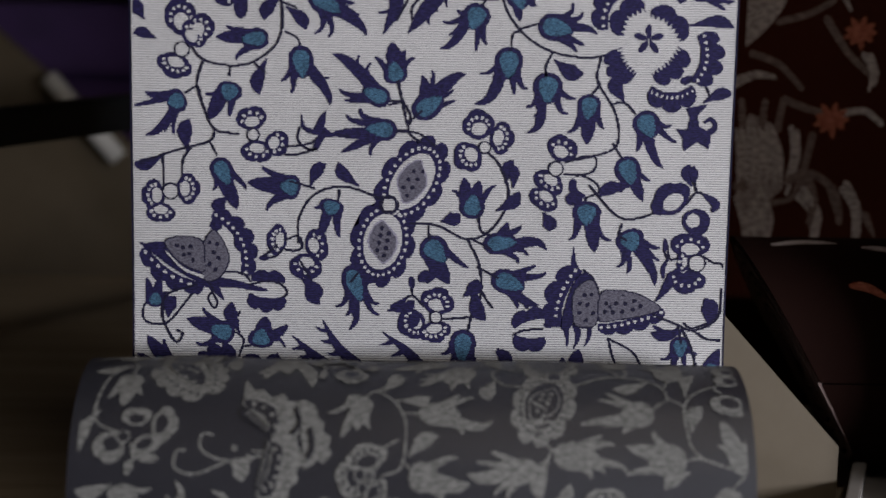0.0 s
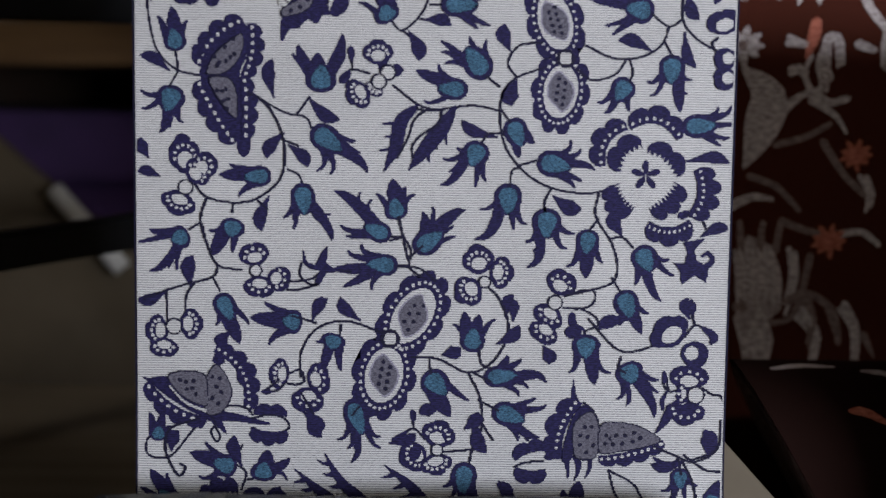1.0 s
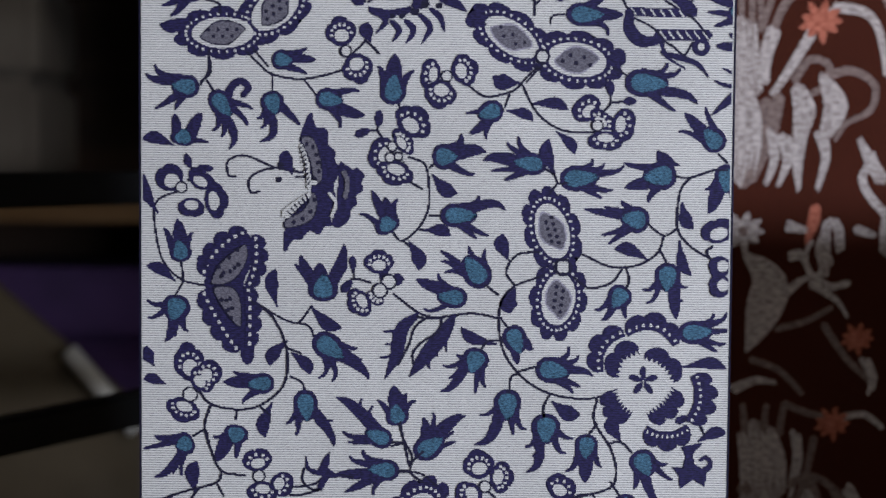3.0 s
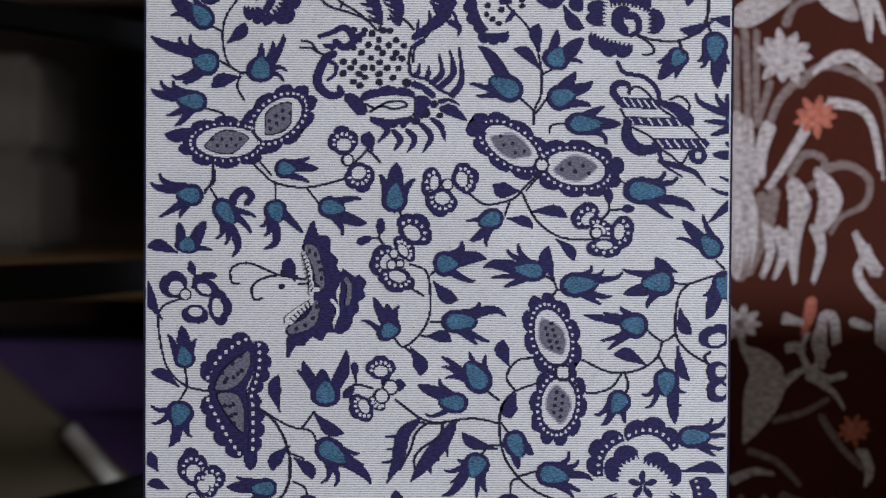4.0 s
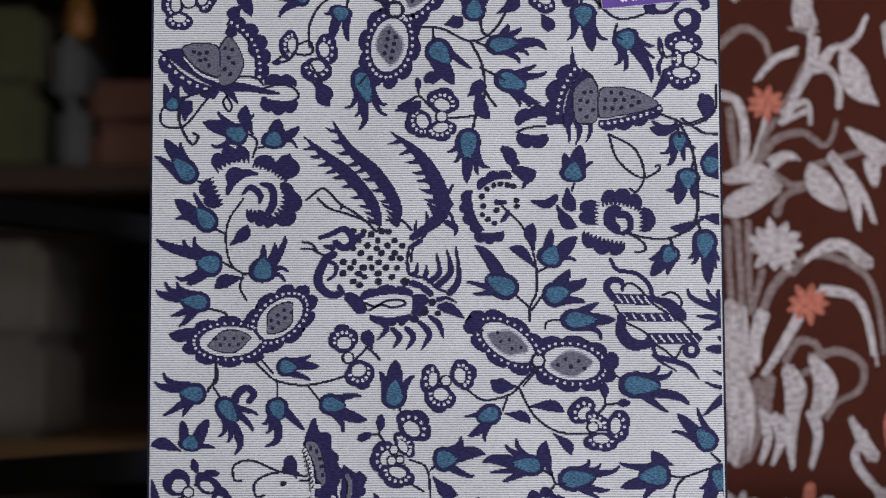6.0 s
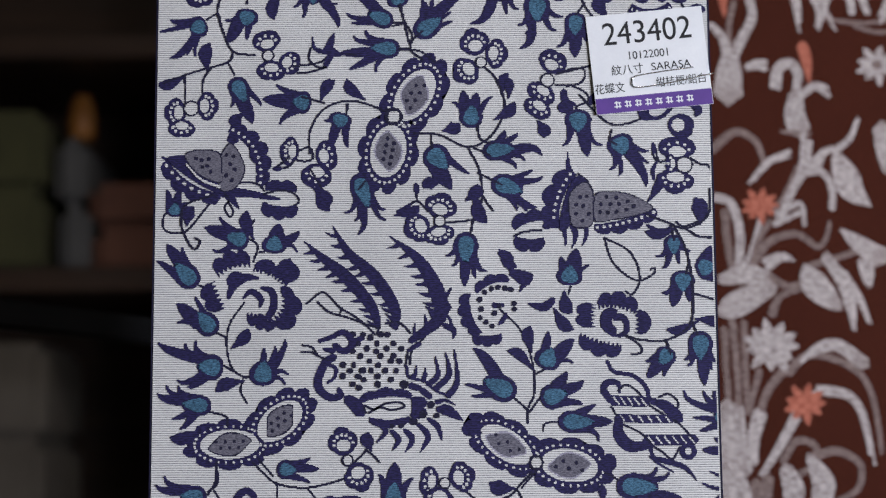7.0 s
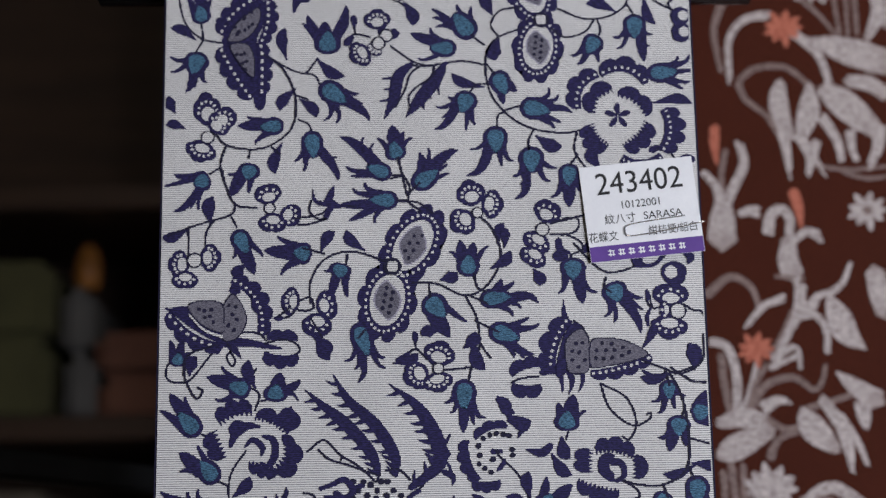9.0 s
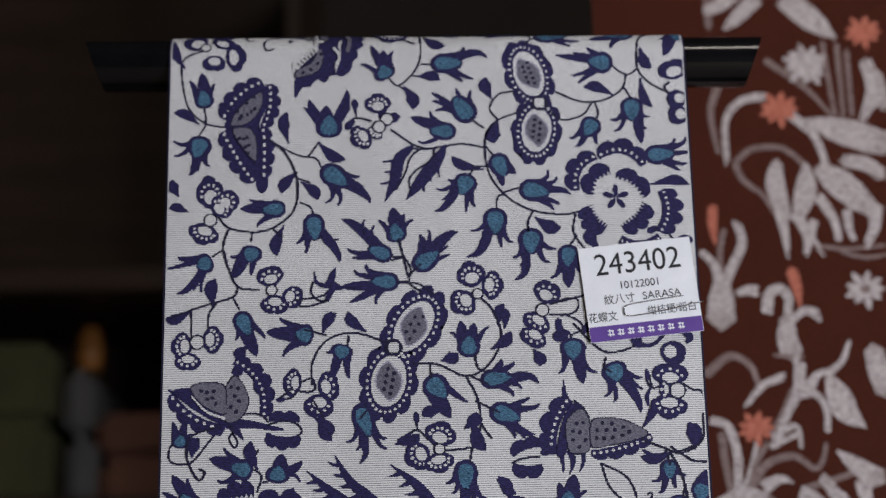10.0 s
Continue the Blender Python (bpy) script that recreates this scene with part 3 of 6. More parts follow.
vine(24.7, 607.4, 37.9, 600.6)
vine(-1.3, 629.2, -0.8, 621.1)
vine(31.9, 624.2, 26.3, 626.6, 24.5, 634.8)
vine(26.8, 594.6, 32.9, 585.8)
vine(23.4, 581.0, 6.1, 579.3)
vine(-38.2, 603.0, -42.1, 598.3)
vine(-68.8, 610.5, -62.3, 599.0)
vine(-80.1, 617.3, -86.6, 612.0)
vine(81.8, 201.7, 96.7, 186.0, 108.2, 184.8, 122.4, 190.4)
vine(99.7, 181.6, 98.4, 175.7, 102.2, 172.8)
vine(117.7, 583.5, 129.6, 578.7, 140.0, 575.4, 151.9, 582.7, 153.6, 597.7)
vine(132.6, 577.7, 139.8, 561.8, 142.4, 540.7, 140.7, 522.7, 128.7, 513.9, 113.8, 513.6, 103.5, 516.8)
vine(131.1, 577.2, 133.0, 568.6)
vine(141.2, 556.4, 138.7, 549.8)
vine(141.6, 523.3, 144.4, 516.1)
vine(127.2, 513.4, 129.2, 505.8)
vine(142.7, 539.2, 155.0, 535.4)
vine(139.9, 574.8, 147.3, 570.7, 159.1, 570.4)
vine(-122.1, 596.0, -138.0, 590.2, -139.6, 577.7, -133.2, 565.7, -129.4, 569.7, -132.3, 571.9)
vine(-146.0, 587.3, -149.8, 584.2, -149.1, 576.4, -138.0, 575.5, -126.9, 588.3, -121.5, 595.4)
vine(-104.1, 573.8, -99.4, 582.3)
vine(-104.1, 572.2, -97.8, 567.4, -100.0, 558.1)
vine(-87.4, 565.6, -96.9, 563.6)
vine(-134.1, 547.0, -126.5, 544.4)
vine(-121.4, 519.8, -114.2, 516.6)
vine(-104.7, 535.9, -112.6, 524.3, -114.2, 511.9, -111.0, 499.5, -103.2, 494.8, -93.2, 496.8)
vine(-115.8, 501.1, -103.2, 494.2)
vine(-104.8, 494.8, -106.3, 487.1, -102.6, 480.3)
vine(-123.9, 476.2, -114.2, 473.3, -113.6, 468.1)
vine(35.9, 531.3, 47.9, 518.4, 53.8, 500.1, 54.2, 485.0, 50.5, 476.0, 50.4, 468.4)
vine(53.7, 494.6, 61.3, 498.5)
vine(43.0, 482.7, 51.1, 475.3)
vine(51.4, 474.4, 58.1, 483.4)
vine(58.8, 464.4, 60.1, 468.3, 69.1, 469.7)
vine(91.5, 441.9, 106.9, 433.4)
vine(54.7, 442.8, 46.5, 433.8)
vine(-119.5, 448.8, -118.3, 438.0, -123.6, 432.6)
vine(-96.3, 450.1, -88.2, 440.9)
vine(42.1, 550.4, 40.7, 559.6)
vine(75.3, 543.6, 73.8, 539.1)
vine(103.5, 516.8, 112.3, 511.2, 113.2, 506.7, 107.8, 505.9)
vine(94.2, 570.5, 99.0, 556.3, 111.0, 546.7, 120.3, 549.6, 121.9, 553.2, 119.4, 552.7)
vine(94.2, 570.5, 108.4, 562.3, 113.5, 548.2, 109.3, 539.0, 105.3, 540.6)
vine(-69.9, 385.6, -85.0, 388.5, -100.1, 394.4, -109.2, 391.4, -108.7, 384.0, -104.7, 383.4)
vine(-74.4, 387.6, -88.0, 387.6, -97.7, 382.6, -97.2, 375.2, -92.6, 375.8)
leaf(-75.9, 387.0, -78.3, 397.4, 7.8)
bud(-85.2, 274.8, -97.8, 274.0, 10.7, (-111.6, 275.1, 6.9, 0), (-101.5, 263.7, 3.2, 0), (-106.2, 280.7, 3.2, 0))
bud(-69.0, 270.4, -67.1, 256.0, 12.6, (-78.3, 253.1, 2.8, 0), (-72.8, 247.1, 3.2, 0), (-52.9, 241.0, 5.4, 0.12), (-53.9, 255.2, 2.5, -0.1), (-57.4, 251.3, 2.5, -0.1))
bud(-127.7, 243.7, -136.0, 240.5, 12.0, (-147.6, 246.2, 4.1, 0), (-153.3, 239.6, 2.8, 0), (-148.2, 224.1, 4.7, 0.15), (-138.3, 226.0, 2.8, 0.1), (-133.5, 225.3, 2.5, 0.05))
bud(-103.4, 251.7, -105.9, 243.1, 12.6, (-116.8, 245.9, 2.5, 0), (-115.4, 232.7, 7.6, 0), (-104.5, 234.6, 3.5, 0))
bud(-111.6, 661.9, -105.4, 649.7, 11.3, (-100.9, 636.3, 7.9, 0), (-96.2, 646.7, 2.8, 0.1), (-113.1, 646.2, 2.8, 0))
bud(-68.8, 647.7, -78.0, 648.8, 12.6, (-95.6, 650.3, 8.5, 0), (-88.0, 658.7, 3.2, 0), (-85.6, 635.9, 4.1, 0))
bud(-51.0, 641.7, -52.9, 634.3, 12.6, (-60.8, 637.9, 2.5, 0), (-58.3, 621.1, 5.4, 0), (-47.8, 622.6, 3.5, 0))
bud(-18.5, 253.2, -21.1, 263.2, 12.0, (-21.7, 273.9, 8.5, 0), (-14.6, 269.8, 3.8, 0), (-30.1, 266.0, 2.8, 0), (-10.1, 265.8, 2.8, 0))
bud(-23.1, 243.7, -35.3, 249.1, 10.7, (-52.0, 267.5, 6.6, -0.1), (-38.4, 266.7, 2.8, 0.1), (-32.7, 263.0, 2.8, 0.1), (-48.1, 249.2, 3.5, 0.1), (-45.5, 243.9, 2.5, 0.1))
bud(-9.3, 237.0, 3.6, 245.4, 12.6, (-5.7, 257.1, 5.7, 0), (-0.8, 259.7, 2.8, 0), (16.5, 258.2, 7.2, 0.1), (10.4, 249.7, 2.8, 0), (11.3, 244.4, 2.5, 0))
bud(38.3, 271.7, 38.7, 257.0, 13.9, (23.9, 258.5, 2.5, 0), (29.0, 251.8, 2.5, 0), (21.2, 242.9, 6.0, 0.15), (41.8, 248.4, 3.2, 0), (48.3, 251.0, 3.2, -0.1))
bud(-19.3, 228.5, -33.7, 229.3, 11.3, (-37.5, 239.5, 3.8, 0.1), (-44.6, 236.3, 3.5, 0.1), (-52.9, 226.2, 6.0, 0), (-47.1, 216.9, 4.4, 0.05), (-39.2, 218.5, 2.5, 0), (-32.1, 215.5, 2.8, 0))
bud(20.5, 633.6, 21.9, 645.3, 12.6, (16.6, 654.4, 6.9, 0), (24.6, 653.1, 6.3, 0), (10.8, 647.7, 2.8, 0), (33.1, 650.7, 2.8, 0))
bud(59.0, 258.8, 58.8, 244.9, 14.5, (48.1, 242.0, 2.8, 0.1), (52.2, 237.0, 2.5, 0.1), (48.6, 228.2, 5.4, 0.2), (73.6, 246.7, 3.2, 0), (69.6, 238.5, 3.2, -0.1))
bud(80.7, 248.3, 80.1, 236.8, 12.0, (79.8, 222.9, 7.9, 0), (69.7, 229.3, 3.2, 0.1), (88.3, 231.4, 3.2, 0))
bud(81.1, 642.4, 80.8, 631.1, 14.5, (85.9, 616.2, 7.9, 0), (72.4, 622.8, 3.2, 0.1), (94.3, 622.9, 3.2, -0.1))
bud(102.0, 627.6, 106.5, 617.9, 14.5, (98.1, 608.7, 3.2, 0.1), (103.1, 605.4, 2.8, 0.1), (118.1, 598.8, 5.7, 0.1), (119.9, 619.4, 3.2, 0), (119.7, 612.6, 2.8, 0))
bud(-143.9, 584.3, -143.7, 591.3, 9.5, (-148.2, 598.7, 3.8, 0), (-141.6, 599.3, 4.7, 0), (-137.4, 591.9, 1.9, 0))
bud(-103.1, 569.9, -114.2, 572.6, 12.0, (-127.1, 577.8, 7.9, 0), (-118.7, 583.5, 2.8, 0), (-122.3, 565.4, 2.8, 0.25))
bud(-88.9, 563.5, -88.1, 572.3, 13.2, (-85.9, 579.6, 8.5, 0), (-74.5, 575.4, 5.4, -0.15), (-75.8, 564.0, 2.5, 0.15))
bud(-131.7, 545.6, -141.9, 557.0, 12.6, (-148.1, 568.8, 7.2, 0), (-139.2, 566.5, 3.2, 0), (-152.9, 559.0, 4.1, 0))
bud(-42.4, 606.4, -36.8, 589.7, 12.0, (-49.4, 585.4, 2.8, 0.1), (-44.0, 580.8, 2.8, 0.1), (-42.1, 573.2, 4.4, 0.15), (-26.7, 587.1, 3.2, -0.1), (-26.7, 581.3, 2.8, -0.1))
bud(-2.8, 621.2, 6.7, 610.8, 14.5, (19.6, 607.1, 3.2, 0), (9.7, 598.2, 8.8, 0), (0.2, 601.5, 3.5, 0))
bud(28.3, 619.3, 43.8, 621.1, 11.3, (39.9, 631.5, 4.4, 0), (47.1, 629.5, 3.5, 0), (60.9, 617.0, 6.0, 0.2), (50.7, 614.2, 2.8, 0.1), (46.2, 609.8, 3.2, 0))
bud(33.1, 602.5, 48.2, 596.9, 12.6, (55.0, 608.7, 3.2, 0.1), (60.7, 604.8, 3.8, 0), (57.5, 587.6, 4.7, -0.1), (51.5, 585.7, 2.8, 0), (46.1, 586.1, 3.2, 0))
bud(17.9, 573.3, 17.2, 558.1, 13.2, (6.5, 561.0, 2.8, 0), (9.9, 555.3, 2.5, 0.1), (16.7, 543.9, 6.3, 0), (23.0, 548.5, 3.5, 0), (29.0, 552.3, 3.8, -0.1))
bud(74.3, 544.6, 75.1, 554.4, 13.9, (78.8, 564.5, 8.5, 0), (69.9, 560.1, 4.7, 0), (85.5, 554.9, 2.2, 0))
bud(132.4, 571.3, 132.7, 561.7, 10.1, (122.6, 559.9, 2.5, 0.1), (126.2, 553.3, 3.5, 0.1), (135.4, 556.0, 2.5, 0), (141.6, 562.9, 2.5, 0))
bud(137.4, 551.3, 136.8, 541.2, 12.6, (125.5, 539.7, 3.5, 0.1), (131.2, 531.8, 6.9, 0), (140.7, 534.9, 3.2, 0))
bud(145.0, 552.8, 154.5, 554.3, 13.2, (153.0, 565.7, 6.9, 0), (160.3, 559.6, 6.9, 0), (158.6, 545.7, 6.9, 0))
bud(-121.1, 519.1, -129.3, 529.8, 12.0, (-141.9, 535.6, 8.2, 0), (-131.6, 539.0, 2.8, 0), (-141.1, 524.9, 3.2, 0))
bud(-116.5, 499.5, -128.9, 501.2, 13.9, (-152.1, 514.1, 6.0, 0.05), (-136.9, 513.4, 3.5, 0.1), (-131.0, 514.9, 3.5, 0.1), (-140.9, 493.2, 3.8, 0.2), (-135.3, 489.5, 4.1, 0.2))
bud(-94.3, 490.6, -93.8, 502.7, 14.5, (-93.6, 510.5, 3.8, 0), (-87.7, 511.4, 3.5, -0.1), (-82.1, 515.0, 4.1, -0.15), (-80.1, 495.8, 2.8, 0.1), (-81.9, 490.5, 2.5, 0.1))
bud(-123.0, 478.9, -137.0, 480.5, 11.3, (-152.0, 486.2, 5.4, 0.1), (-146.8, 490.2, 3.2, 0.1), (-140.2, 490.1, 3.8, 0.1), (-143.4, 472.0, 3.5, 0.1), (-139.0, 466.7, 4.1, 0.2))
bud(43.3, 484.4, 28.2, 491.7, 13.9, (21.0, 509.7, 6.9, -0.12), (27.5, 505.6, 2.8, 0), (32.4, 501.9, 2.5, 0), (16.7, 489.9, 2.8, 0), (20.4, 483.4, 2.8, 0.1))
bud(60.0, 498.5, 63.9, 508.7, 13.9, (62.5, 518.7, 4.7, 0), (76.5, 514.2, 7.9, 0), (75.9, 501.2, 2.5, 0))
bud(58.4, 481.5, 71.2, 484.8, 13.2, (72.1, 496.5, 6.3, 0), (81.3, 491.8, 6.6, -0.1), (80.4, 478.9, 4.1, 0))
bud(68.1, 469.4, 85.4, 469.0, 12.0, (87.5, 478.2, 4.1, 0.1), (96.9, 469.2, 6.9, 0), (88.9, 458.8, 3.2, 0.15))
bud(129.3, 508.4, 123.7, 500.7, 11.3, (115.7, 502.0, 3.2, 0), (116.4, 492.7, 6.9, 0), (125.4, 493.9, 3.5, 0))
bud(146.0, 517.6, 145.6, 503.6, 13.2, (136.9, 502.8, 3.2, 0.1), (138.6, 499.3, 2.8, 0.1), (147.6, 488.4, 6.6, 0), (151.9, 497.0, 3.2, 0), (155.5, 501.7, 3.2, -0.1))
bud(161.5, 470.1, 152.9, 471.7, 13.2, (136.0, 485.7, 3.5, 0.1), (146.9, 485.3, 3.2, 0), (152.7, 485.3, 3.2, 0), (141.1, 470.9, 2.8, 0), (144.6, 463.8, 3.2, 0.1))
bud(160.9, 453.3, 155.4, 454.0, 12.6, (145.5, 453.4, 5.0, 0), (152.5, 460.1, 3.2, 0))
bud(-124.9, 429.7, -137.5, 430.7, 11.8, (-152.2, 436.7, 4.4, 0.1), (-147.2, 441.4, 3.8, 0.1), (-146.7, 418.7, 3.3, 0.1), (-141.7, 421.9, 2.7, 0), (-136.7, 418.2, 3.0, 0.1))
bud(-117.0, 427.1, -108.5, 415.8, 11.2, (-96.5, 418.8, 3.0, 0.15), (-99.1, 410.3, 3.0, 0.1), (-108.5, 397.4, 4.7, 0.2), (-117.0, 407.2, 2.7, 0.1), (-112.3, 404.4, 2.7, 0.1))
dash(-109.7, 423.1, -107.6, 429.5, -102.6, 433.3, -98.5, 429.9, -101.5, 425.5, w=4.7, end=3.0)
bud(-87.1, 427.4, -84.7, 416.9, 11.8, (-93.8, 413.9, 2.7, 0.1), (-91.7, 408.9, 2.7, 0.1), (-92.3, 401.6, 4.7, 0.3), (-71.5, 410.5, 3.6, 0.1))
bud(-133.2, 399.8, -132.0, 407.4, 12.4, (-137.3, 415.8, 5.3, 0), (-122.9, 416.5, 6.5, 0), (-119.4, 401.1, 2.4, -0.1))
bud(-85.6, 445.1, -76.2, 443.8, 10.1, (-63.1, 444.7, 5.3, 0), (-68.3, 437.4, 3.0, 0), (-68.1, 450.8, 3.0, 0))
bud(-62.7, 424.9, -50.4, 423.3, 11.2, (-40.7, 428.6, 3.3, 0.1), (-37.4, 415.8, 6.5, -0.05), (-50.3, 409.3, 3.3, 0))
bud(-23.4, 422.3, -22.6, 436.3, 13.0, (-22.0, 448.0, 8.9, 0), (-30.8, 441.5, 3.8, 0), (-12.0, 439.3, 3.8, 0))
bud(33.9, 420.2, 22.5, 416.3, 11.2, (15.4, 417.4, 2.1, 0), (17.0, 406.9, 4.7, 0.1), (26.2, 404.3, 3.0, 0))
bud(-1.4, 394.4, 9.8, 394.8, 13.0, (12.9, 406.8, 4.7, -0.2), (25.9, 397.0, 8.0, 0.1), (20.2, 385.8, 3.3, -0.15))
bud(56.9, 390.5, 41.6, 392.1, 11.2, (37.1, 402.1, 3.0, 0), (42.9, 405.3, 3.0, 0), (24.5, 392.6, 6.8, -0.12), (29.3, 387.3, 2.7, 0), (35.8, 382.7, 3.3, 0.1))
bud(-23.5, 355.1, -27.4, 362.5, 13.0, (-33.7, 376.5, 5.0, 0), (-26.6, 373.1, 5.9, 0), (-20.4, 372.0, 3.8, 0), (-39.8, 364.4, 2.4, 0))
bud(3.3, 363.9, 19.8, 364.0, 12.4, (22.3, 374.1, 4.1, -0.1), (28.2, 371.8, 3.6, -0.1), (36.8, 366.8, 5.3, 0.2), (21.1, 352.0, 3.6, -0.1), (27.5, 353.5, 3.0, -0.1))
bud(99.2, 434.4, 118.9, 433.4, 14.2, (120.1, 444.2, 3.0, -0.1), (126.9, 441.4, 3.6, -0.1), (136.4, 423.1, 5.3, 0.1), (117.6, 422.6, 2.7, 0), (124.4, 419.5, 3.3, -0.1))
bud(148.8, 399.8, 140.7, 409.4, 12.4, (129.4, 418.6, 6.5, 0), (140.5, 421.6, 3.0, 0), (126.6, 408.7, 2.7, 0))
bud(65.5, 383.2, 83.5, 384.6, 13.0, (81.6, 394.2, 3.8, -0.1), (88.1, 391.9, 3.3, -0.1), (98.1, 390.6, 3.6, -0.1), (92.4, 378.2, 3.6, -0.1), (86.6, 373.7, 3.3, -0.1))
bud(125.0, 386.4, 109.7, 384.5, 14.8, (98.1, 392.3, 3.3, 0), (98.6, 379.1, 7.1, 0), (111.4, 371.6, 4.1, 0))
bud(151.4, 391.0, 152.2, 377.8, 11.8, (141.0, 378.6, 3.8, 0), (142.7, 365.9, 7.7, 0), (155.9, 371.6, 3.0, 0))
bud(111.2, 361.6, 98.2, 363.5, 13.6, (77.8, 367.8, 4.4, 0), (88.4, 369.0, 3.8, 0), (97.2, 372.3, 3.8, 0), (86.9, 354.3, 2.7, 0.1), (90.8, 349.6, 3.3, 0.1))
bud(-133.0, 338.9, -135.1, 348.9, 11.2, (-135.6, 361.0, 7.4, 0), (-142.7, 355.9, 3.8, 0), (-127.7, 353.7, 3.3, 0))
bud(-134.8, 320.2, -138.1, 308.3, 14.2, (-152.0, 318.3, 3.0, 0), (-151.2, 308.8, 2.7, 0), (-142.3, 296.1, 5.3, 0.1), (-137.0, 299.1, 3.0, 0), (-130.1, 301.8, 3.3, -0.1))
bud(-59.4, 318.8, -58.9, 331.5, 15.4, (-73.9, 337.6, 4.1, 0.1), (-71.0, 342.6, 5.9, 0.1), (-48.3, 348.7, 6.5, -0.1), (-46.5, 337.8, 3.3, -0.1), (-61.2, 338.6, 8.3, 0))
bud(-62.9, 299.1, -49.2, 289.1, 13.6, (-61.0, 277.4, 3.3, 0.1), (-53.9, 276.0, 3.3, 0.1), (-40.9, 293.4, 3.0, 0), (-38.5, 287.1, 3.0, 0), (-34.6, 277.0, 6.2, 0.1))
bud(26.0, 327.5, 16.4, 341.0, 14.2, (2.5, 345.0, 3.8, 0), (2.9, 339.7, 3.3, 0), (4.7, 333.8, 2.7, 0), (17.0, 347.8, 3.3, 0), (25.8, 346.1, 3.3, -0.1))
bud(16.0, 320.3, 2.1, 321.3, 11.2, (-10.1, 330.1, 6.8, 0), (1.4, 333.2, 3.3, 0), (-5.8, 314.8, 2.4, 0.2))
bud(39.6, 305.3, 44.5, 292.6, 12.4, (43.7, 285.4, 5.0, 0), (51.6, 293.2, 5.3, 0))
bud(23.1, 293.3, 19.4, 281.9, 13.6, (4.5, 284.8, 3.0, 0), (7.5, 278.0, 2.7, 0), (11.3, 290.5, 3.0, 0), (2.8, 270.8, 5.0, 0.1), (21.5, 270.3, 3.3, 0), (26.9, 273.1, 3.3, 0))
bud(122.2, 339.2, 121.6, 325.9, 13.6, (108.9, 325.8, 2.7, 0.1), (111.0, 318.7, 2.7, 0.1), (126.9, 310.2, 6.5, 0), (132.2, 327.2, 3.0, -0.1), (130.0, 319.7, 3.0, -0.1))
bud(99.7, 326.6, 93.9, 316.8, 12.4, (83.9, 314.9, 3.0, 0.1), (87.5, 309.3, 4.1, 0.1), (100.5, 310.6, 3.0, 0))
bud(128.8, 302.8, 144.8, 303.8, 11.8, (146.4, 313.3, 3.0, -0.1), (153.2, 313.7, 3.6, -0.1), (156.6, 304.5, 3.0, 0), (152.9, 297.4, 3.0, -0.1), (148.5, 293.2, 3.0, -0.1))
bud(54.0, 284.3, 69.5, 281.2, 13.6, (70.5, 295.2, 3.3, -0.1), (75.9, 290.8, 3.3, -0.1), (83.5, 279.8, 4.4, 0.1), (76.7, 273.8, 3.3, 0), (72.9, 270.5, 3.3, 0))
bud(107.6, 239.6, 113.4, 227.9, 13.6, (123.4, 233.4, 3.0, 0), (126.0, 225.0, 3.0, 0), (120.0, 211.1, 5.0, -0.1), (112.4, 218.3, 3.0, 0), (105.8, 220.1, 3.3, 0))
bud(99.3, 216.1, 104.3, 203.2, 13.0, (97.8, 198.3, 3.0, 0.1), (110.1, 193.6, 6.5, 0), (113.5, 204.5, 2.7, 0))
blossom([(-128.1, 276.8, -131.0, 294.7, 14.2, 3, 7), (-123.4, 276.3, -113.9, 284.1, 11.8, 2, 5)])
blossom([(-130.9, 265.3, -134.9, 254.7, 16.4, 3, 7), (-126.8, 273.2, -117.8, 279.8, 13.2, 3, 7)], [(-129.0, 268.3, 3.8)])
blossom([(-92.3, 228.5, -94.9, 239.4, 13.9, 2, 5), (-90.3, 221.6, -91.2, 211.1, 14.5, 2, 5), (-85.5, 221.9, -74.6, 219.8, 12.0, 2, 5)], [(-92.6, 225.2, 3.2)])
blossom([(-139.1, 642.9, -149.9, 643.0, 14.5, 3, 7), (-131.5, 646.4, -120.7, 646.6, 14.5, 3, 7), (-140.3, 638.3, -140.8, 628.9, 13.2, 2, 5)], [(-135.3, 645.1, 4.1)])
blossom([(24.8, 225.8, 21.8, 239.3, 14.5, 3, 7), (30.3, 226.0, 41.5, 225.0, 15.1, 3, 7), (23.5, 219.2, 12.9, 211.4, 14.5, 3, 7)], [(27.0, 220.5, 3.2)])
blossom([(64.6, 665.4, 70.3, 676.2, 14.5, 2, 5), (63.5, 656.9, 57.6, 648.2, 15.1, 2, 5), (61.1, 648.2, 55.6, 639.4, 14.5, 2, 5)], [(64.2, 659.9, 3.8)])
vine(68.8, 663.1, 79.0, 666.6, 84.8, 665.6, 84.0, 659.4, 77.2, 656.8, 68.6, 657.2)
vine(77.2, 657.1, 85.1, 652.8, 86.9, 647.9, 80.2, 644.7, 81.7, 640.8)
dash(73.0, 653.9, 74.2, 648.0, 79.6, 645.7, w=3.5, end=1.6, belly=1.6)
blossom([(-75.7, 619.9, -85.2, 621.0, 14.5, 3, 7), (-64.6, 616.9, -53.8, 619.1, 15.1, 2, 5), (-64.6, 612.4, -66.1, 599.9, 15.1, 2, 5)])
vine(-76.6, 619.9, -69.4, 622.5, -67.1, 617.0, -70.9, 614.7, -76.6, 615.4)
vine(-77.3, 615.4, -81.0, 611.6, -86.1, 610.7)
dash(-84.8, 610.7, -89.6, 610.7, w=2.2, end=1.3, belly=1.6)
leaf(-63.6, 599.2, -57.6, 586.4, 6.3, 0.15)
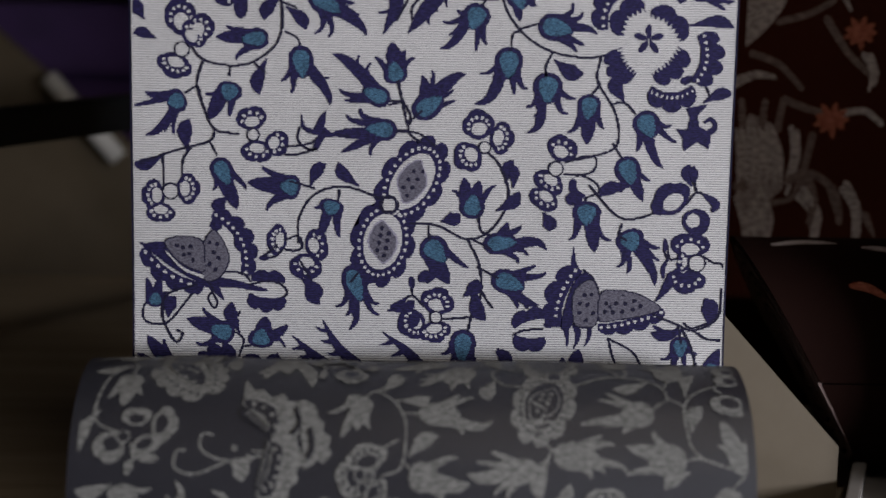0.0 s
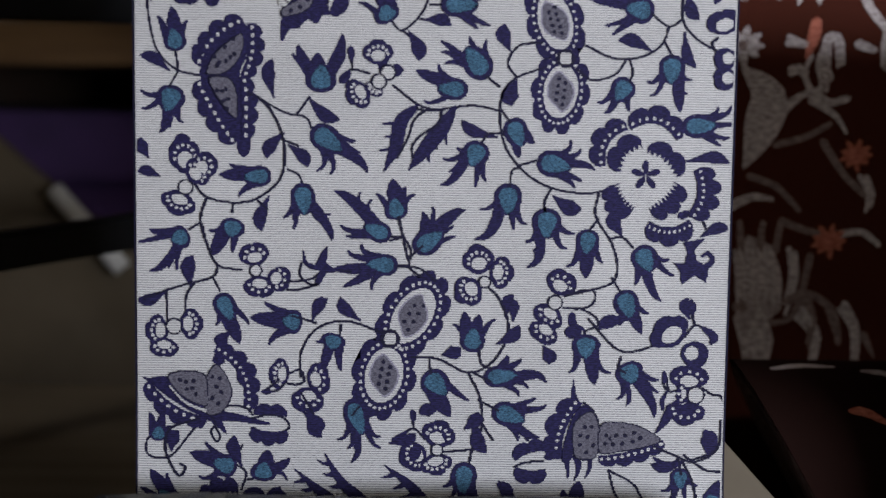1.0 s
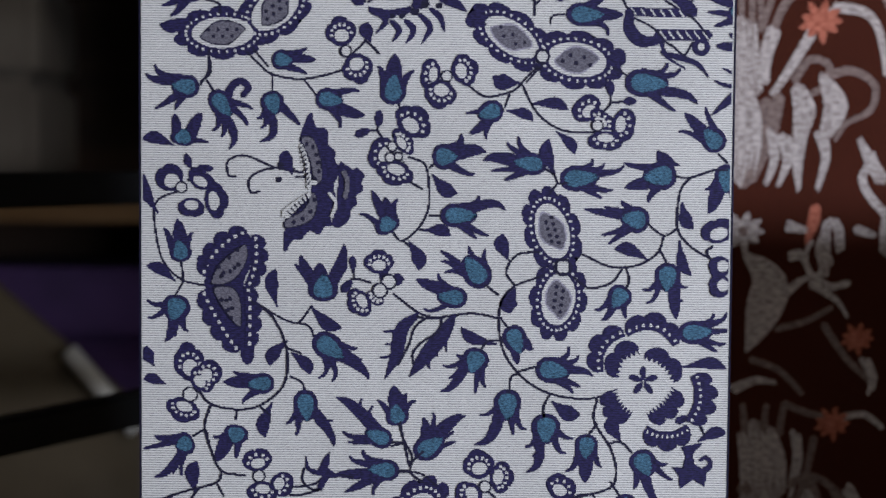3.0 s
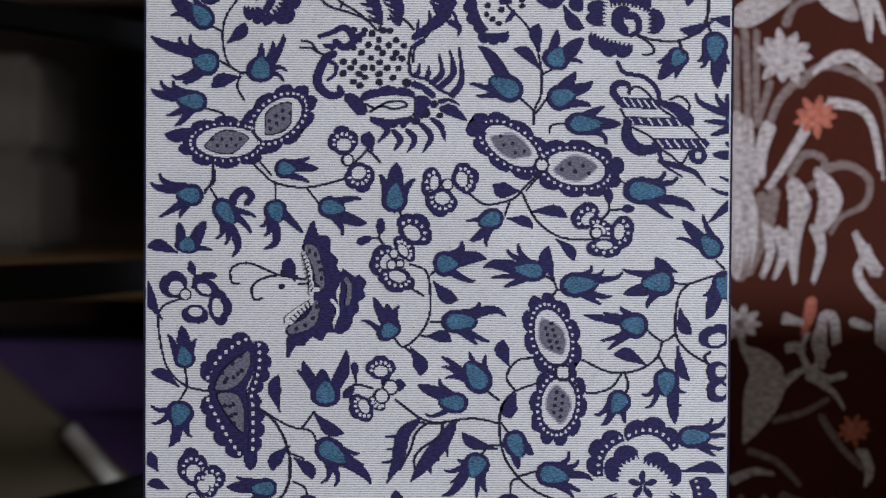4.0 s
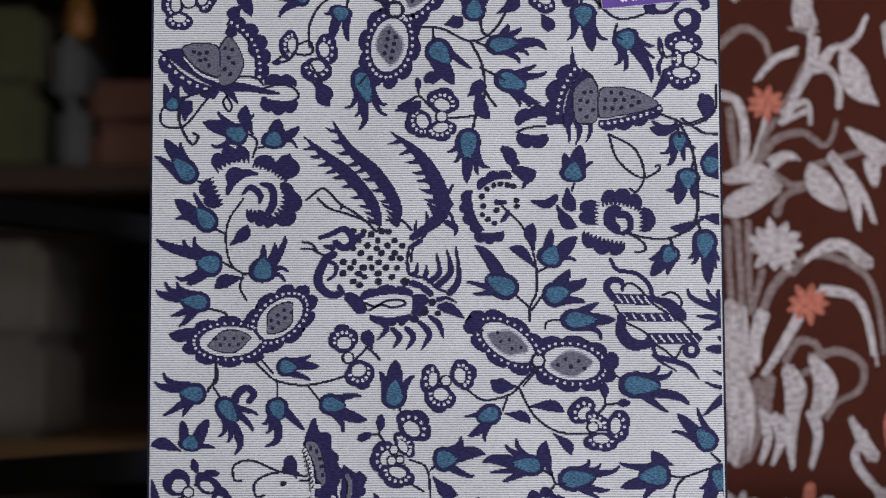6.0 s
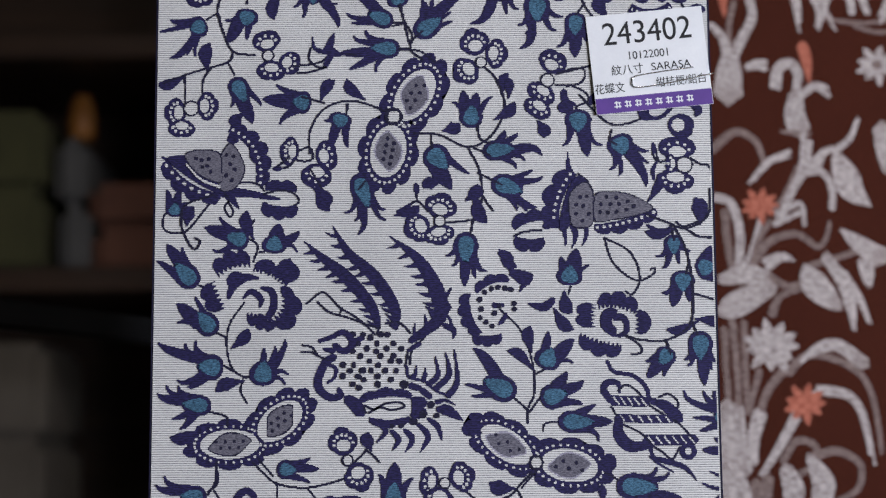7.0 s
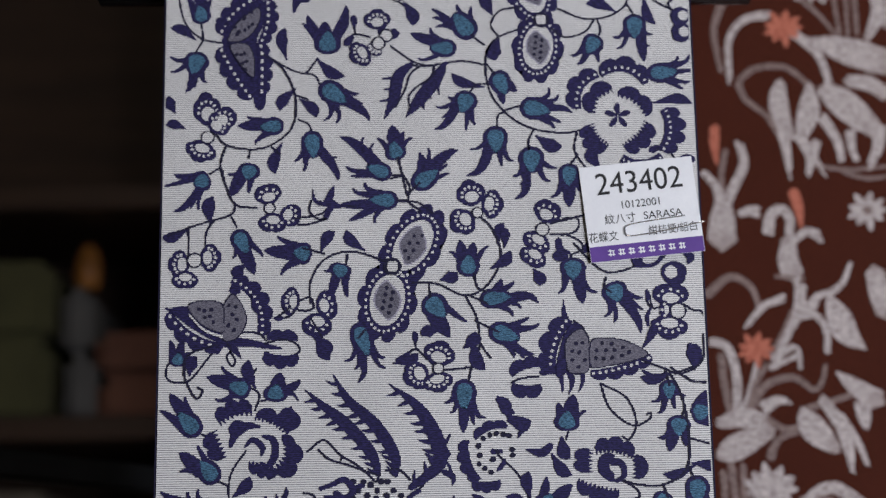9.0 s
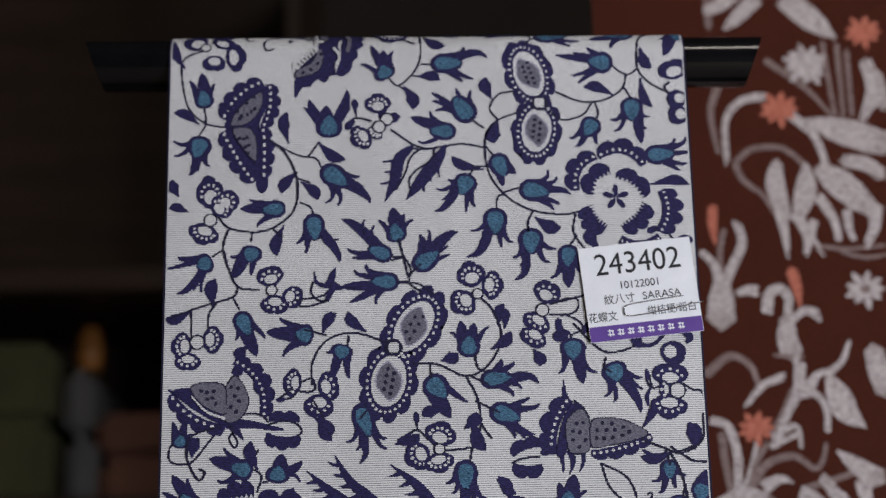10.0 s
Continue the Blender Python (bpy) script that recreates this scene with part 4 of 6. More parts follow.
blossom([(2.3, 583.0, 5.9, 595.4, 15.8, 3, 7), (-3.7, 579.5, -15.4, 574.2, 15.1, 3, 7), (1.9, 577.6, 4.1, 567.7, 15.1, 3, 7)], [(3.2, 580.4, 3.2)])
vine(-3.0, 585.9, -9.3, 591.7, -15.9, 587.6)
vine(-9.3, 591.7, -9.6, 597.8)
dash(-9.3, 596.5, -9.9, 601.0, w=2.8, end=2.8, belly=0.9)
dash(-13.4, 589.5, -19.4, 585.1, w=2.2, end=4.1)
blossom([(135.6, 614.7, 136.0, 627.0, 18.3, 2, 5), (134.8, 608.3, 133.8, 595.8, 18.3, 3, 6), (134.9, 611.8, 129.2, 611.9, 9.5, 2, 3)], [(139.6, 611.2, 4.4)])
vine(142.9, 615.0, 148.2, 611.7, 153.2, 610.4, 156.0, 600.4, 154.3, 587.6, 148.1, 580.3, 138.5, 576.6, 133.9, 579.2)
vine(129.2, 613.5, 125.4, 613.5, 123.5, 622.3)
dash(124.5, 613.6, 122.1, 608.1, 122.6, 603.0, w=0.9, end=1.6, belly=1.3)
vine(124.2, 613.6, 122.1, 618.4, 122.5, 623.3)
dash(123.0, 617.8, 122.6, 623.9, w=1.3, end=0.9, belly=1.6)
fans("tail_flower", [(-93.6, 597.9, -76.5, 597.1, 0.9, 5.4, 2, 0, 0), (-75.9, 590.1, -94.8, 591.5, 1.3, 6.9, 3, 0, 0)])
vine(-94.5, 596.3, -86.6, 598.2, -78.7, 597.1, -74.9, 592.0, -81.9, 587.9, -89.7, 588.9, -94.2, 591.5)
fans("tail_flower", [(45.0, 574.9, 61.5, 579.9, 1.9, 6.3, 2, 0, 0), (60.7, 571.0, 45.0, 571.8, 1.3, 6.9, 2, 0, 0)])
vine(44.0, 571.8, 50.4, 574.2, 59.8, 574.8)
blossom([(-49.2, 452.9, -51.7, 466.3, 14.0, 3, 7), (-43.8, 446.8, -38.9, 433.4, 14.0, 3, 7)], [(-47.7, 449.2, 3.0)])
vine(-44.4, 447.7, -37.4, 455.3, -38.9, 461.4)
vine(-37.4, 454.7, -32.8, 450.7, -30.4, 447.7)
blossom([(0.9, 437.1, -8.5, 438.5, 14.2, 2, 5), (8.8, 438.3, 20.5, 441.9, 14.8, 3, 7), (3.0, 433.6, 0.4, 420.5, 14.8, 3, 7)], [(5.0, 436.6, 3.0)])
blossom([(-16.5, 407.2, -7.5, 418.7, 18.3, 3, 6), (-20.6, 400.1, -13.8, 404.9, 13.6, 3, 7), (-23.8, 394.2, -34.7, 398.3, 15.4, 2, 5), (-20.2, 391.3, -23.4, 380.2, 17.2, 3, 7)], [(-23.2, 399.8, 2.7), (-24.4, 393.9, 2.7), (-19.9, 394.6, 2.4)])
vine(-25.9, 398.9, -31.2, 407.7, -38.5, 407.3)
vine(-31.2, 407.7, -30.1, 413.5)
dash(-30.3, 410.6, -30.1, 417.9, w=2.1, end=2.7, belly=2.4)
dash(-35.6, 408.2, -41.5, 405.8, w=2.4, end=4.1, belly=1.2)
vine(-17.3, 391.7, -16.6, 383.7, -7.2, 377.6)
blossom([(82.1, 416.2, 74.1, 424.9, 14.2, 2, 5), (84.3, 411.5, 88.9, 418.0, 13.6, 2, 5), (92.5, 412.8, 103.7, 411.1, 15.4, 2, 5), (88.4, 408.1, 88.0, 398.7, 16.0, 2, 5)], [(84.0, 411.5, 3.0)])
vine(87.1, 418.9, 90.6, 423.3, 90.5, 430.3)
vine(90.6, 423.3, 99.9, 424.5)
dash(90.8, 427.4, 90.1, 435.5, w=1.5, end=1.2, belly=3.6)
dash(97.6, 424.2, 103.5, 424.5, w=1.8, end=2.7, belly=2.4)
blossom([(-136.2, 377.2, -143.2, 388.3, 13.0, 2, 0), (-125.3, 378.1, -120.6, 385.5, 13.6, 2, 0), (-128.0, 371.4, -128.6, 362.2, 12.4, 2, 0), (-120.3, 370.2, -109.7, 371.2, 16.6, 3, 0)], [(-133.5, 377.5, 3.0)])
vine(-129.7, 381.0, -128.2, 387.2, -129.7, 392.2)
vine(-128.2, 387.2, -120.3, 388.2)
dash(-129.4, 388.4, -130.9, 394.8, w=1.8, end=1.5, belly=3.0)
dash(-124.4, 388.4, -117.6, 387.3, w=1.8, end=2.4, belly=1.5)
blossom([(-29.6, 333.8, -30.0, 345.0, 13.6, 3, 7), (-35.7, 320.4, -44.6, 314.7, 14.2, 3, 7), (-29.8, 322.9, -33.4, 317.5, 8.9, 2, 5)], [(-24.5, 328.8, 3.8), (-29.2, 324.1, 3.8)])
dash(-22.2, 330.0, -18.0, 330.1, w=4.1, end=4.7, belly=2.4)
vine(-33.7, 328.2, -42.6, 330.2, -46.4, 327.5)
vine(-42.6, 330.2, -43.5, 337.0)
dash(-44.6, 328.7, -48.5, 323.9, w=3.0, end=3.8, belly=1.2)
dash(-43.2, 335.5, -43.8, 341.1, w=2.1, end=3.3, belly=0.9)
blossom([(149.5, 351.6, 146.3, 362.7, 16.0, 2, 0), (154.4, 339.2, 143.8, 336.7, 10.1, 2, 0), (154.6, 329.1, 144.0, 326.7, 10.7, 2, 0)])
vine(145.4, 348.9, 142.5, 345.9, 145.5, 341.5, 152.3, 340.9)
blossom([(128.7, 189.5, 120.1, 201.2, 19.5, 3, 0), (132.3, 185.3, 145.0, 181.1, 12.4, 2, 0)])
vine(132.8, 192.5, 138.1, 198.6, 144.7, 196.6)
vine(138.1, 198.6, 136.2, 205.5)
dash(136.5, 204.6, 135.7, 212.2, w=2.1, end=1.5, belly=3.0)
dash(142.3, 197.5, 148.3, 192.7, 146.6, 189.0, w=1.8, end=1.8, belly=2.7)
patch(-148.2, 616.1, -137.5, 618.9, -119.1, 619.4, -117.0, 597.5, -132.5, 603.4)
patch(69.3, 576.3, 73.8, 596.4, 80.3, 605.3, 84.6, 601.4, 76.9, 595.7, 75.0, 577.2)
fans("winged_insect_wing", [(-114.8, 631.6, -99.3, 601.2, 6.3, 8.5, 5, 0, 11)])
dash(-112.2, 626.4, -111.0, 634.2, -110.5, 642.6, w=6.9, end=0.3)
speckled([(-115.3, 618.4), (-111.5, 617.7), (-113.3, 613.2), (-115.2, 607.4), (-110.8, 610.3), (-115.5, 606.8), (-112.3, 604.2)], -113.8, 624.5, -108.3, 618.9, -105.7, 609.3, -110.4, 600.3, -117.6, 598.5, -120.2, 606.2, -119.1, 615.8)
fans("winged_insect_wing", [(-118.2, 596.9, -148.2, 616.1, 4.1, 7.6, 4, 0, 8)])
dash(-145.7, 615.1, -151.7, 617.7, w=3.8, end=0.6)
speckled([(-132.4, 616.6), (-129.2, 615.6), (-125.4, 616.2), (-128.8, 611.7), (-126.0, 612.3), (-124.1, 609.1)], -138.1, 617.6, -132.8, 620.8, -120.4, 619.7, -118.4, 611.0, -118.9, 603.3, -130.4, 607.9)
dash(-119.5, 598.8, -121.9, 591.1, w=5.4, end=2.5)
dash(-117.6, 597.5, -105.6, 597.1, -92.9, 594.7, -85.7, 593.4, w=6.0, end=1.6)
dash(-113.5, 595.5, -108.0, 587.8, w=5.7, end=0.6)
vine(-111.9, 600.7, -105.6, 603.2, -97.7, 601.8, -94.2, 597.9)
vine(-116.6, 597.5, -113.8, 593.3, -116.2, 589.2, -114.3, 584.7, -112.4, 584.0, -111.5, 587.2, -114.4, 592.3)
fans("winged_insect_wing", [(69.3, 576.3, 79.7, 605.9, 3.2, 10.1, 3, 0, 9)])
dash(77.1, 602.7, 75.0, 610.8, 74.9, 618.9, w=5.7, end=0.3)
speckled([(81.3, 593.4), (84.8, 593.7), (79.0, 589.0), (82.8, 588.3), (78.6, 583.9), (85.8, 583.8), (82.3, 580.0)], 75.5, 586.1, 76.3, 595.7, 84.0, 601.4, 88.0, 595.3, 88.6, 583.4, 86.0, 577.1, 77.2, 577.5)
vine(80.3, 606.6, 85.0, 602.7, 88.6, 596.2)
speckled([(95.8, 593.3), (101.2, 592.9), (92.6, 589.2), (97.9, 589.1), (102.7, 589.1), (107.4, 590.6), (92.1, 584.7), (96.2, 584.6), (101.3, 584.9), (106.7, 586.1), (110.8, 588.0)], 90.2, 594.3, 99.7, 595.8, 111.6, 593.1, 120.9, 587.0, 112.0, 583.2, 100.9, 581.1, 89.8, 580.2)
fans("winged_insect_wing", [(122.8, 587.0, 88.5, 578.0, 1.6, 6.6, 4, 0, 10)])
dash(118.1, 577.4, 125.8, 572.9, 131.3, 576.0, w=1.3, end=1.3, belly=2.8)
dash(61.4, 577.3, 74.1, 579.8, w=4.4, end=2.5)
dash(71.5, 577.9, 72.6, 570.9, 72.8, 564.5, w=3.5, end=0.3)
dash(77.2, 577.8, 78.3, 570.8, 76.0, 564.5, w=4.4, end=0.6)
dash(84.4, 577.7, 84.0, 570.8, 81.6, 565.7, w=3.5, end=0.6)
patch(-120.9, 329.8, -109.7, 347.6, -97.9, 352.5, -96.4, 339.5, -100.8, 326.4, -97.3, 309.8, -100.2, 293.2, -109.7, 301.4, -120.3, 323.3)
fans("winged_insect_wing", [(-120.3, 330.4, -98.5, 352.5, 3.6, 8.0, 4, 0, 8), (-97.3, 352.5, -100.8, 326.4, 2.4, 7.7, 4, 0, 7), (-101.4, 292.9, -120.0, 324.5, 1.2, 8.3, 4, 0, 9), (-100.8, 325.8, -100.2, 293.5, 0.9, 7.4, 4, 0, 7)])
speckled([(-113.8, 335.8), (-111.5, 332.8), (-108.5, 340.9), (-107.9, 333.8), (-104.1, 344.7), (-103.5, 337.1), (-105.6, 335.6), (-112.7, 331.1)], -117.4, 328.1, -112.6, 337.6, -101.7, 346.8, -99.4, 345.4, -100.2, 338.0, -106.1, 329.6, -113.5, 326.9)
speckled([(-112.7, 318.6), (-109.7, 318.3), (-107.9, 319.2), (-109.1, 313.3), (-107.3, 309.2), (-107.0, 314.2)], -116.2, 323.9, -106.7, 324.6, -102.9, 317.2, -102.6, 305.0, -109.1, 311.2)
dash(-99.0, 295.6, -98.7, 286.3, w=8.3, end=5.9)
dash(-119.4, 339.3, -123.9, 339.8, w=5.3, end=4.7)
fans("rosette", [(96.8, 279.3, 107.6, 292.5, 3.6, 8.0, 2, 7, 0), (110.3, 289.3, 126.0, 276.6, 3.0, 7.3, 2, 8, 0), (126.0, 273.6, 112.0, 260.0, 1.8, 8.7, 3, 9, 0), (104.3, 260.3, 95.2, 272.7, 1.8, 9.5, 3, 8, 0), (89.1, 282.2, 100.1, 300.8, 4.7, 8.7, 3, 0, 7), (101.6, 300.8, 125.4, 295.6, 5.9, 8.7, 3, 0, 8), (134.5, 279.9, 132.3, 257.5, 3.6, 10.9, 4, 0, 8), (132.9, 254.5, 112.7, 253.7, 3.6, 9.1, 3, 0, 9)])
dash(128.7, 256.3, 133.1, 258.1, w=4.7, end=3.0)
dash(109.9, 278.2, 109.9, 281.5, 109.8, 284.5, w=1.2, end=2.4, belly=1.5)
dash(110.8, 277.6, 113.9, 278.7, 116.7, 279.6, w=1.2, end=2.4, belly=1.5)
dash(110.5, 276.6, 112.4, 274.0, 114.2, 271.6, w=1.2, end=2.4, belly=1.5)
dash(109.4, 276.6, 107.5, 273.9, 105.8, 271.5, w=1.2, end=2.4, belly=1.5)
dash(109.1, 277.6, 106.0, 278.6, 103.1, 279.5, w=1.2, end=2.4, belly=1.5)
fans("carnation", [(-119.3, 550.8, -101.8, 556.3, 1.9, 8.5, 3, 7, 0), (-99.8, 553.5, -82.2, 545.1, 1.6, 7.2, 2, 9, 0), (-115.6, 532.8, -122.0, 547.4, 0.6, 8.2, 2, 6, 0), (-83.1, 539.5, -89.3, 525.7, 2.5, 9.5, 2, 6, 0), (-86.2, 524.7, -102.8, 529.9, -0.6, 6.6, 3, 8, 0)])
dash(-113.5, 537.8, -110.7, 545.4, -104.5, 549.7, -97.0, 549.3, w=1.6, end=1.3, belly=4.1)
dash(-112.9, 547.3, -110.8, 551.0, -106.7, 551.3, w=4.7, end=2.8)
dash(-105.7, 537.8, -101.0, 541.8, -95.6, 537.7, -96.2, 532.7, w=0.9, end=0.9, belly=2.8)
dash(-95.1, 544.0, -89.4, 541.4, -88.7, 532.9, -92.4, 527.6, -97.1, 529.5, w=2.2, end=0.9, belly=2.8)
dash(-83.2, 543.2, -78.4, 538.2, w=4.4, end=3.8, belly=2.5)
fans("carnation", [(90.6, 531.6, 110.2, 528.3, 2.2, 7.6, 3, 9, 0), (87.2, 521.0, 88.1, 533.5, 0.6, 8.5, 2, 6, 0), (110.5, 529.5, 110.8, 517.3, 0.9, 6.6, 1, 5, 0), (102.6, 510.9, 80.3, 517.3, 1.3, 7.2, 3, 10, 0)])
dash(98.7, 517.7, 94.4, 522.2, 94.9, 527.2, 98.7, 529.3, w=5.0, end=5.7, belly=1.3)
dash(98.9, 526.5, 103.9, 525.8, 105.9, 520.2, 102.7, 516.5, 97.7, 516.5, w=4.4, end=1.9)
fans("carnation", [(23.8, 539.7, 41.1, 545.9, 2.5, 4.7, 3, 0, 0), (26.1, 518.4, 19.8, 539.8, 2.5, 6.3, 4, 0, 0), (36.7, 517.7, 21.1, 517.2, 0.9, 5.4, 3, 0, 0)])
spots(1.6, 25.6, 531.2, 25.2, 526.5, 28.3, 524.0, 31.7, 521.8, 25.0, 536.6, 27.9, 540.6, 31.4, 542.5, 35.1, 543.4, 38.9, 542.7, 42.0, 542.1, 43.8, 534.2, 44.0, 531.1, 35.6, 533.3, 33.1, 529.0)
dash(39.6, 529.5, 38.0, 525.5, 34.9, 522.4, w=0.9, end=0.9, belly=1.9)
dash(32.5, 533.4, 37.8, 533.3, w=3.2, end=2.5)
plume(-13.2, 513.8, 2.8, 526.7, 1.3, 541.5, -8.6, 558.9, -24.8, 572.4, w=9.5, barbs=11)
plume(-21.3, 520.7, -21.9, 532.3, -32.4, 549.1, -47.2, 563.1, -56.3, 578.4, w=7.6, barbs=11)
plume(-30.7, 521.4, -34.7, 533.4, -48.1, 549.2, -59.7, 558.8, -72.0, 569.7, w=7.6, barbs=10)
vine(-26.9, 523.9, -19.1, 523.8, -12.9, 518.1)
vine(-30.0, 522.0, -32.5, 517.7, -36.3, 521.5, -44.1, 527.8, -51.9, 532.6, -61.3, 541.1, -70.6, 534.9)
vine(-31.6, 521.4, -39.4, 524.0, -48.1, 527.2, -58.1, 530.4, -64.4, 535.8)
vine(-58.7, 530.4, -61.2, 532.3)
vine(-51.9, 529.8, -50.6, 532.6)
spots(1.8, -45.0, 517.8, -39.4, 517.8, -29.4, 517.7, -26.0, 517.6, -35.3, 515.9, -41.9, 512.8, -31.6, 512.7, -22.6, 512.6, -37.2, 510.0, -26.3, 509.9, -18.2, 509.8, -45.0, 508.5, -32.2, 508.4, -40.7, 505.9, -29.5, 505.8, -22.6, 505.8, -35.7, 503.1, -23.9, 503.0, -19.5, 503.0, -50.3, 501.1, -44.4, 501.0, -31.0, 500.9, -46.3, 497.9, -39.4, 497.9, -34.8, 497.8, -27.0, 497.8, -21.1, 497.7, -50.3, 494.9, -41.9, 494.8, -31.4, 494.7, -38.8, 492.9, -23.9, 492.8, -45.0, 490.5, -31.1, 490.4, -41.3, 488.6)
dash(-39.4, 516.2, -45.0, 512.8, w=2.8, end=4.4)
dash(-63.4, 514.2, -56.5, 516.4, -50.6, 519.1, -46.6, 516.3, -45.3, 511.6, -50.0, 508.8, -55.0, 511.7, w=2.2, end=3.8, belly=0.6)
dash(-55.0, 505.5, -59.9, 502.4, -63.9, 493.1, -62.4, 486.9, -56.8, 483.2, -51.5, 484.4, -52.8, 488.1, w=4.1, end=2.5, belly=1.3)
dash(-58.7, 501.5, -54.3, 499.2, -54.9, 494.3, -59.0, 491.2, w=2.2, end=1.6)
vine(-72.7, 512.1, -67.4, 510.9, -63.7, 506.2, -58.1, 503.9)
vine(-73.3, 508.4, -67.4, 508.1, -64.3, 506.2)
dash(-60.6, 509.9, -55.6, 508.6, w=1.9, end=3.2)
fans("oval_border", [(-40.7, 480.0, -12.8, 482.2, 2.2, 4.7, 3, 0, 0), (-13.4, 482.8, -13.8, 472.6, 0.9, 7.9, 2, 0, 0), (-14.1, 473.0, -35.7, 472.5, 1.6, 4.1, 3, 0, 0)])
dash(-40.4, 475.0, -44.1, 479.7, -48.4, 482.8, w=6.3, end=5.0, belly=1.3)
vine(-37.9, 474.7, -38.8, 478.7, -33.3, 476.8, -27.1, 479.8, -19.3, 480.4, -16.9, 477.9, -24.0, 476.4, -30.2, 477.7, -36.4, 474.7)
spots(2.4, -16.8, 490.2, -2.3, 479.0, -6.7, 473.8, -11.9, 469.9)
spots(1.6, -18.5, 467.8, -23.7, 467.5, 0.8, 473.1)
dash(-13.4, 489.6, -7.8, 487.7, w=3.8, end=3.2)
dash(-7.2, 487.1, -2.3, 483.3, w=3.8, end=3.2)
dash(1.1, 476.5, 7.0, 475.8, 15.0, 470.2, w=2.5, end=0.6, belly=4.4)
dash(0.8, 480.2, 5.5, 481.4, 11.0, 478.9, w=2.8, end=0.9)
dash(-15.8, 501.1, -14.0, 494.2, -5.9, 492.0, 0.2, 487.0, 7.0, 483.8, w=1.6, end=1.3)
dash(-12.4, 493.9, -10.5, 496.4, -10.2, 500.7, w=3.2, end=0.6)
dash(-6.2, 492.3, -5.3, 495.7, -5.2, 499.4, w=3.2, end=0.6)
dash(-3.8, 490.1, 1.6, 495.0, 0.4, 505.6, w=3.2, end=0.6, belly=0.9)
dash(0.3, 487.6, 7.8, 495.6, 6.0, 507.7, w=3.5, end=0.6, belly=0.9)
dash(7.0, 483.5, 12.1, 491.5, 11.0, 509.2, w=3.5, end=0.6, belly=0.9)
vine(-15.8, 501.1, -14.5, 508.2, -12.0, 510.7)
dash(-14.5, 508.8, -8.3, 512.5, w=1.9, end=2.8)
dash(-30.5, 468.5, -26.8, 464.8, -32.1, 458.4, w=2.2, end=0.6, belly=1.6)
dash(-24.0, 465.1, -20.0, 460.1, -23.5, 454.1, w=2.2, end=0.6, belly=1.6)
dash(-16.9, 465.6, -12.6, 460.1, -16.7, 453.1, w=2.5, end=0.6, belly=1.9)
dash(-9.2, 468.3, -4.0, 461.8, -8.4, 453.0, w=2.5, end=0.6, belly=1.9)
dash(-3.9, 471.6, 1.3, 467.0, 3.4, 459.6, w=2.2, end=0.6, belly=1.9)
dash(5.2, 522.7, 10.5, 519.5, 9.8, 514.8, w=3.2, end=0.9, belly=1.3)
dash(9.2, 543.0, 6.0, 536.7, 8.1, 532.0, 4.3, 528.9, w=1.3, end=1.3, belly=1.3)
dash(1.8, 528.9, 7.4, 527.3, 9.9, 521.1, w=1.6, end=1.9)
dash(94.3, 502.2, 98.1, 496.3, 108.0, 494.3, 115.0, 488.4, 117.3, 480.4, w=2.2, end=2.5)
dash(96.2, 480.6, 92.0, 486.8, 95.2, 490.8, 100.2, 489.8, 101.0, 485.1, w=4.1, end=1.9, belly=0.6)
vine(100.0, 485.5, 104.2, 489.1, 110.0, 486.0, 116.9, 478.2, 126.0, 472.0)
striped_bar(96.8, 480.6, 115.4, 479.8, 5.7, 5)
striped_bar(99.1, 471.0, 129.0, 470.1, 4.7, 6)
striped_bar(114.8, 458.9, 141.4, 459.0, 5.7, 6)
dash(117.9, 480.4, 126.2, 477.2, 133.1, 470.4, w=2.8, end=6.9, belly=1.3)
vine(122.3, 482.2, 127.3, 484.0, 132.1, 480.8, 132.6, 476.5)
vine(96.1, 477.5, 99.7, 471.3)
vine(129.0, 470.4, 135.1, 465.8, 140.7, 458.7)
dash(100.3, 470.7, 100.1, 462.1, 106.1, 455.9, 116.6, 456.4, w=4.4, end=4.4, belly=2.5)
vine(102.7, 467.6, 111.8, 462.9, 117.2, 457.7)
vine(117.2, 456.4, 123.3, 452.7, 128.7, 448.7, 133.2, 455.1)
hoop(137.5, 452.9, 4.7, 2.8)
dash(116.9, 455.2, 119.7, 447.6, 129.7, 441.4, w=2.5, end=0.9)
patch(-66.2, 417.3, -63.2, 410.0, -57.9, 408.6, -56.5, 404.5, -56.7, 400.7, -52.6, 396.3, -53.2, 392.8, -50.8, 387.0, -53.7, 378.7, -52.5, 371.7, -55.4, 364.9, -54.8, 358.1, -58.4, 357.5, -61.3, 353.1, -66.3, 355.1, -70.7, 350.6, -75.2, 350.0, -79.3, 343.8, -79.6, 355.0, -77.3, 364.7, -67.8, 371.6, -65.5, 379.5, -67.6, 392.7, -71.7, 402.9)
speckled([(-67.9, 400.6), (-64.7, 399.2), (-62.9, 395.1), (-62.0, 391.0), (-61.4, 386.3), (-63.4, 382.5)], -70.6, 402.9, -65.0, 403.3, -61.4, 394.2, -60.2, 382.5, -63.7, 381.6, -66.1, 392.7)
speckled([(-64.0, 371.6), (-65.8, 365.4), (-69.9, 361.5), (-74.6, 359.7)], -64.9, 375.1, -62.8, 369.2, -66.3, 360.7, -77.8, 357.0, -78.4, 360.9, -69.3, 366.0)
dash(-70.9, 400.0, -67.6, 389.8, -66.7, 378.0, w=2.1, end=2.1, mat=CLOTH)
dash(-66.4, 374.5, -72.3, 369.8, -79.0, 363.8, w=2.4, end=5.3, mat=CLOTH)
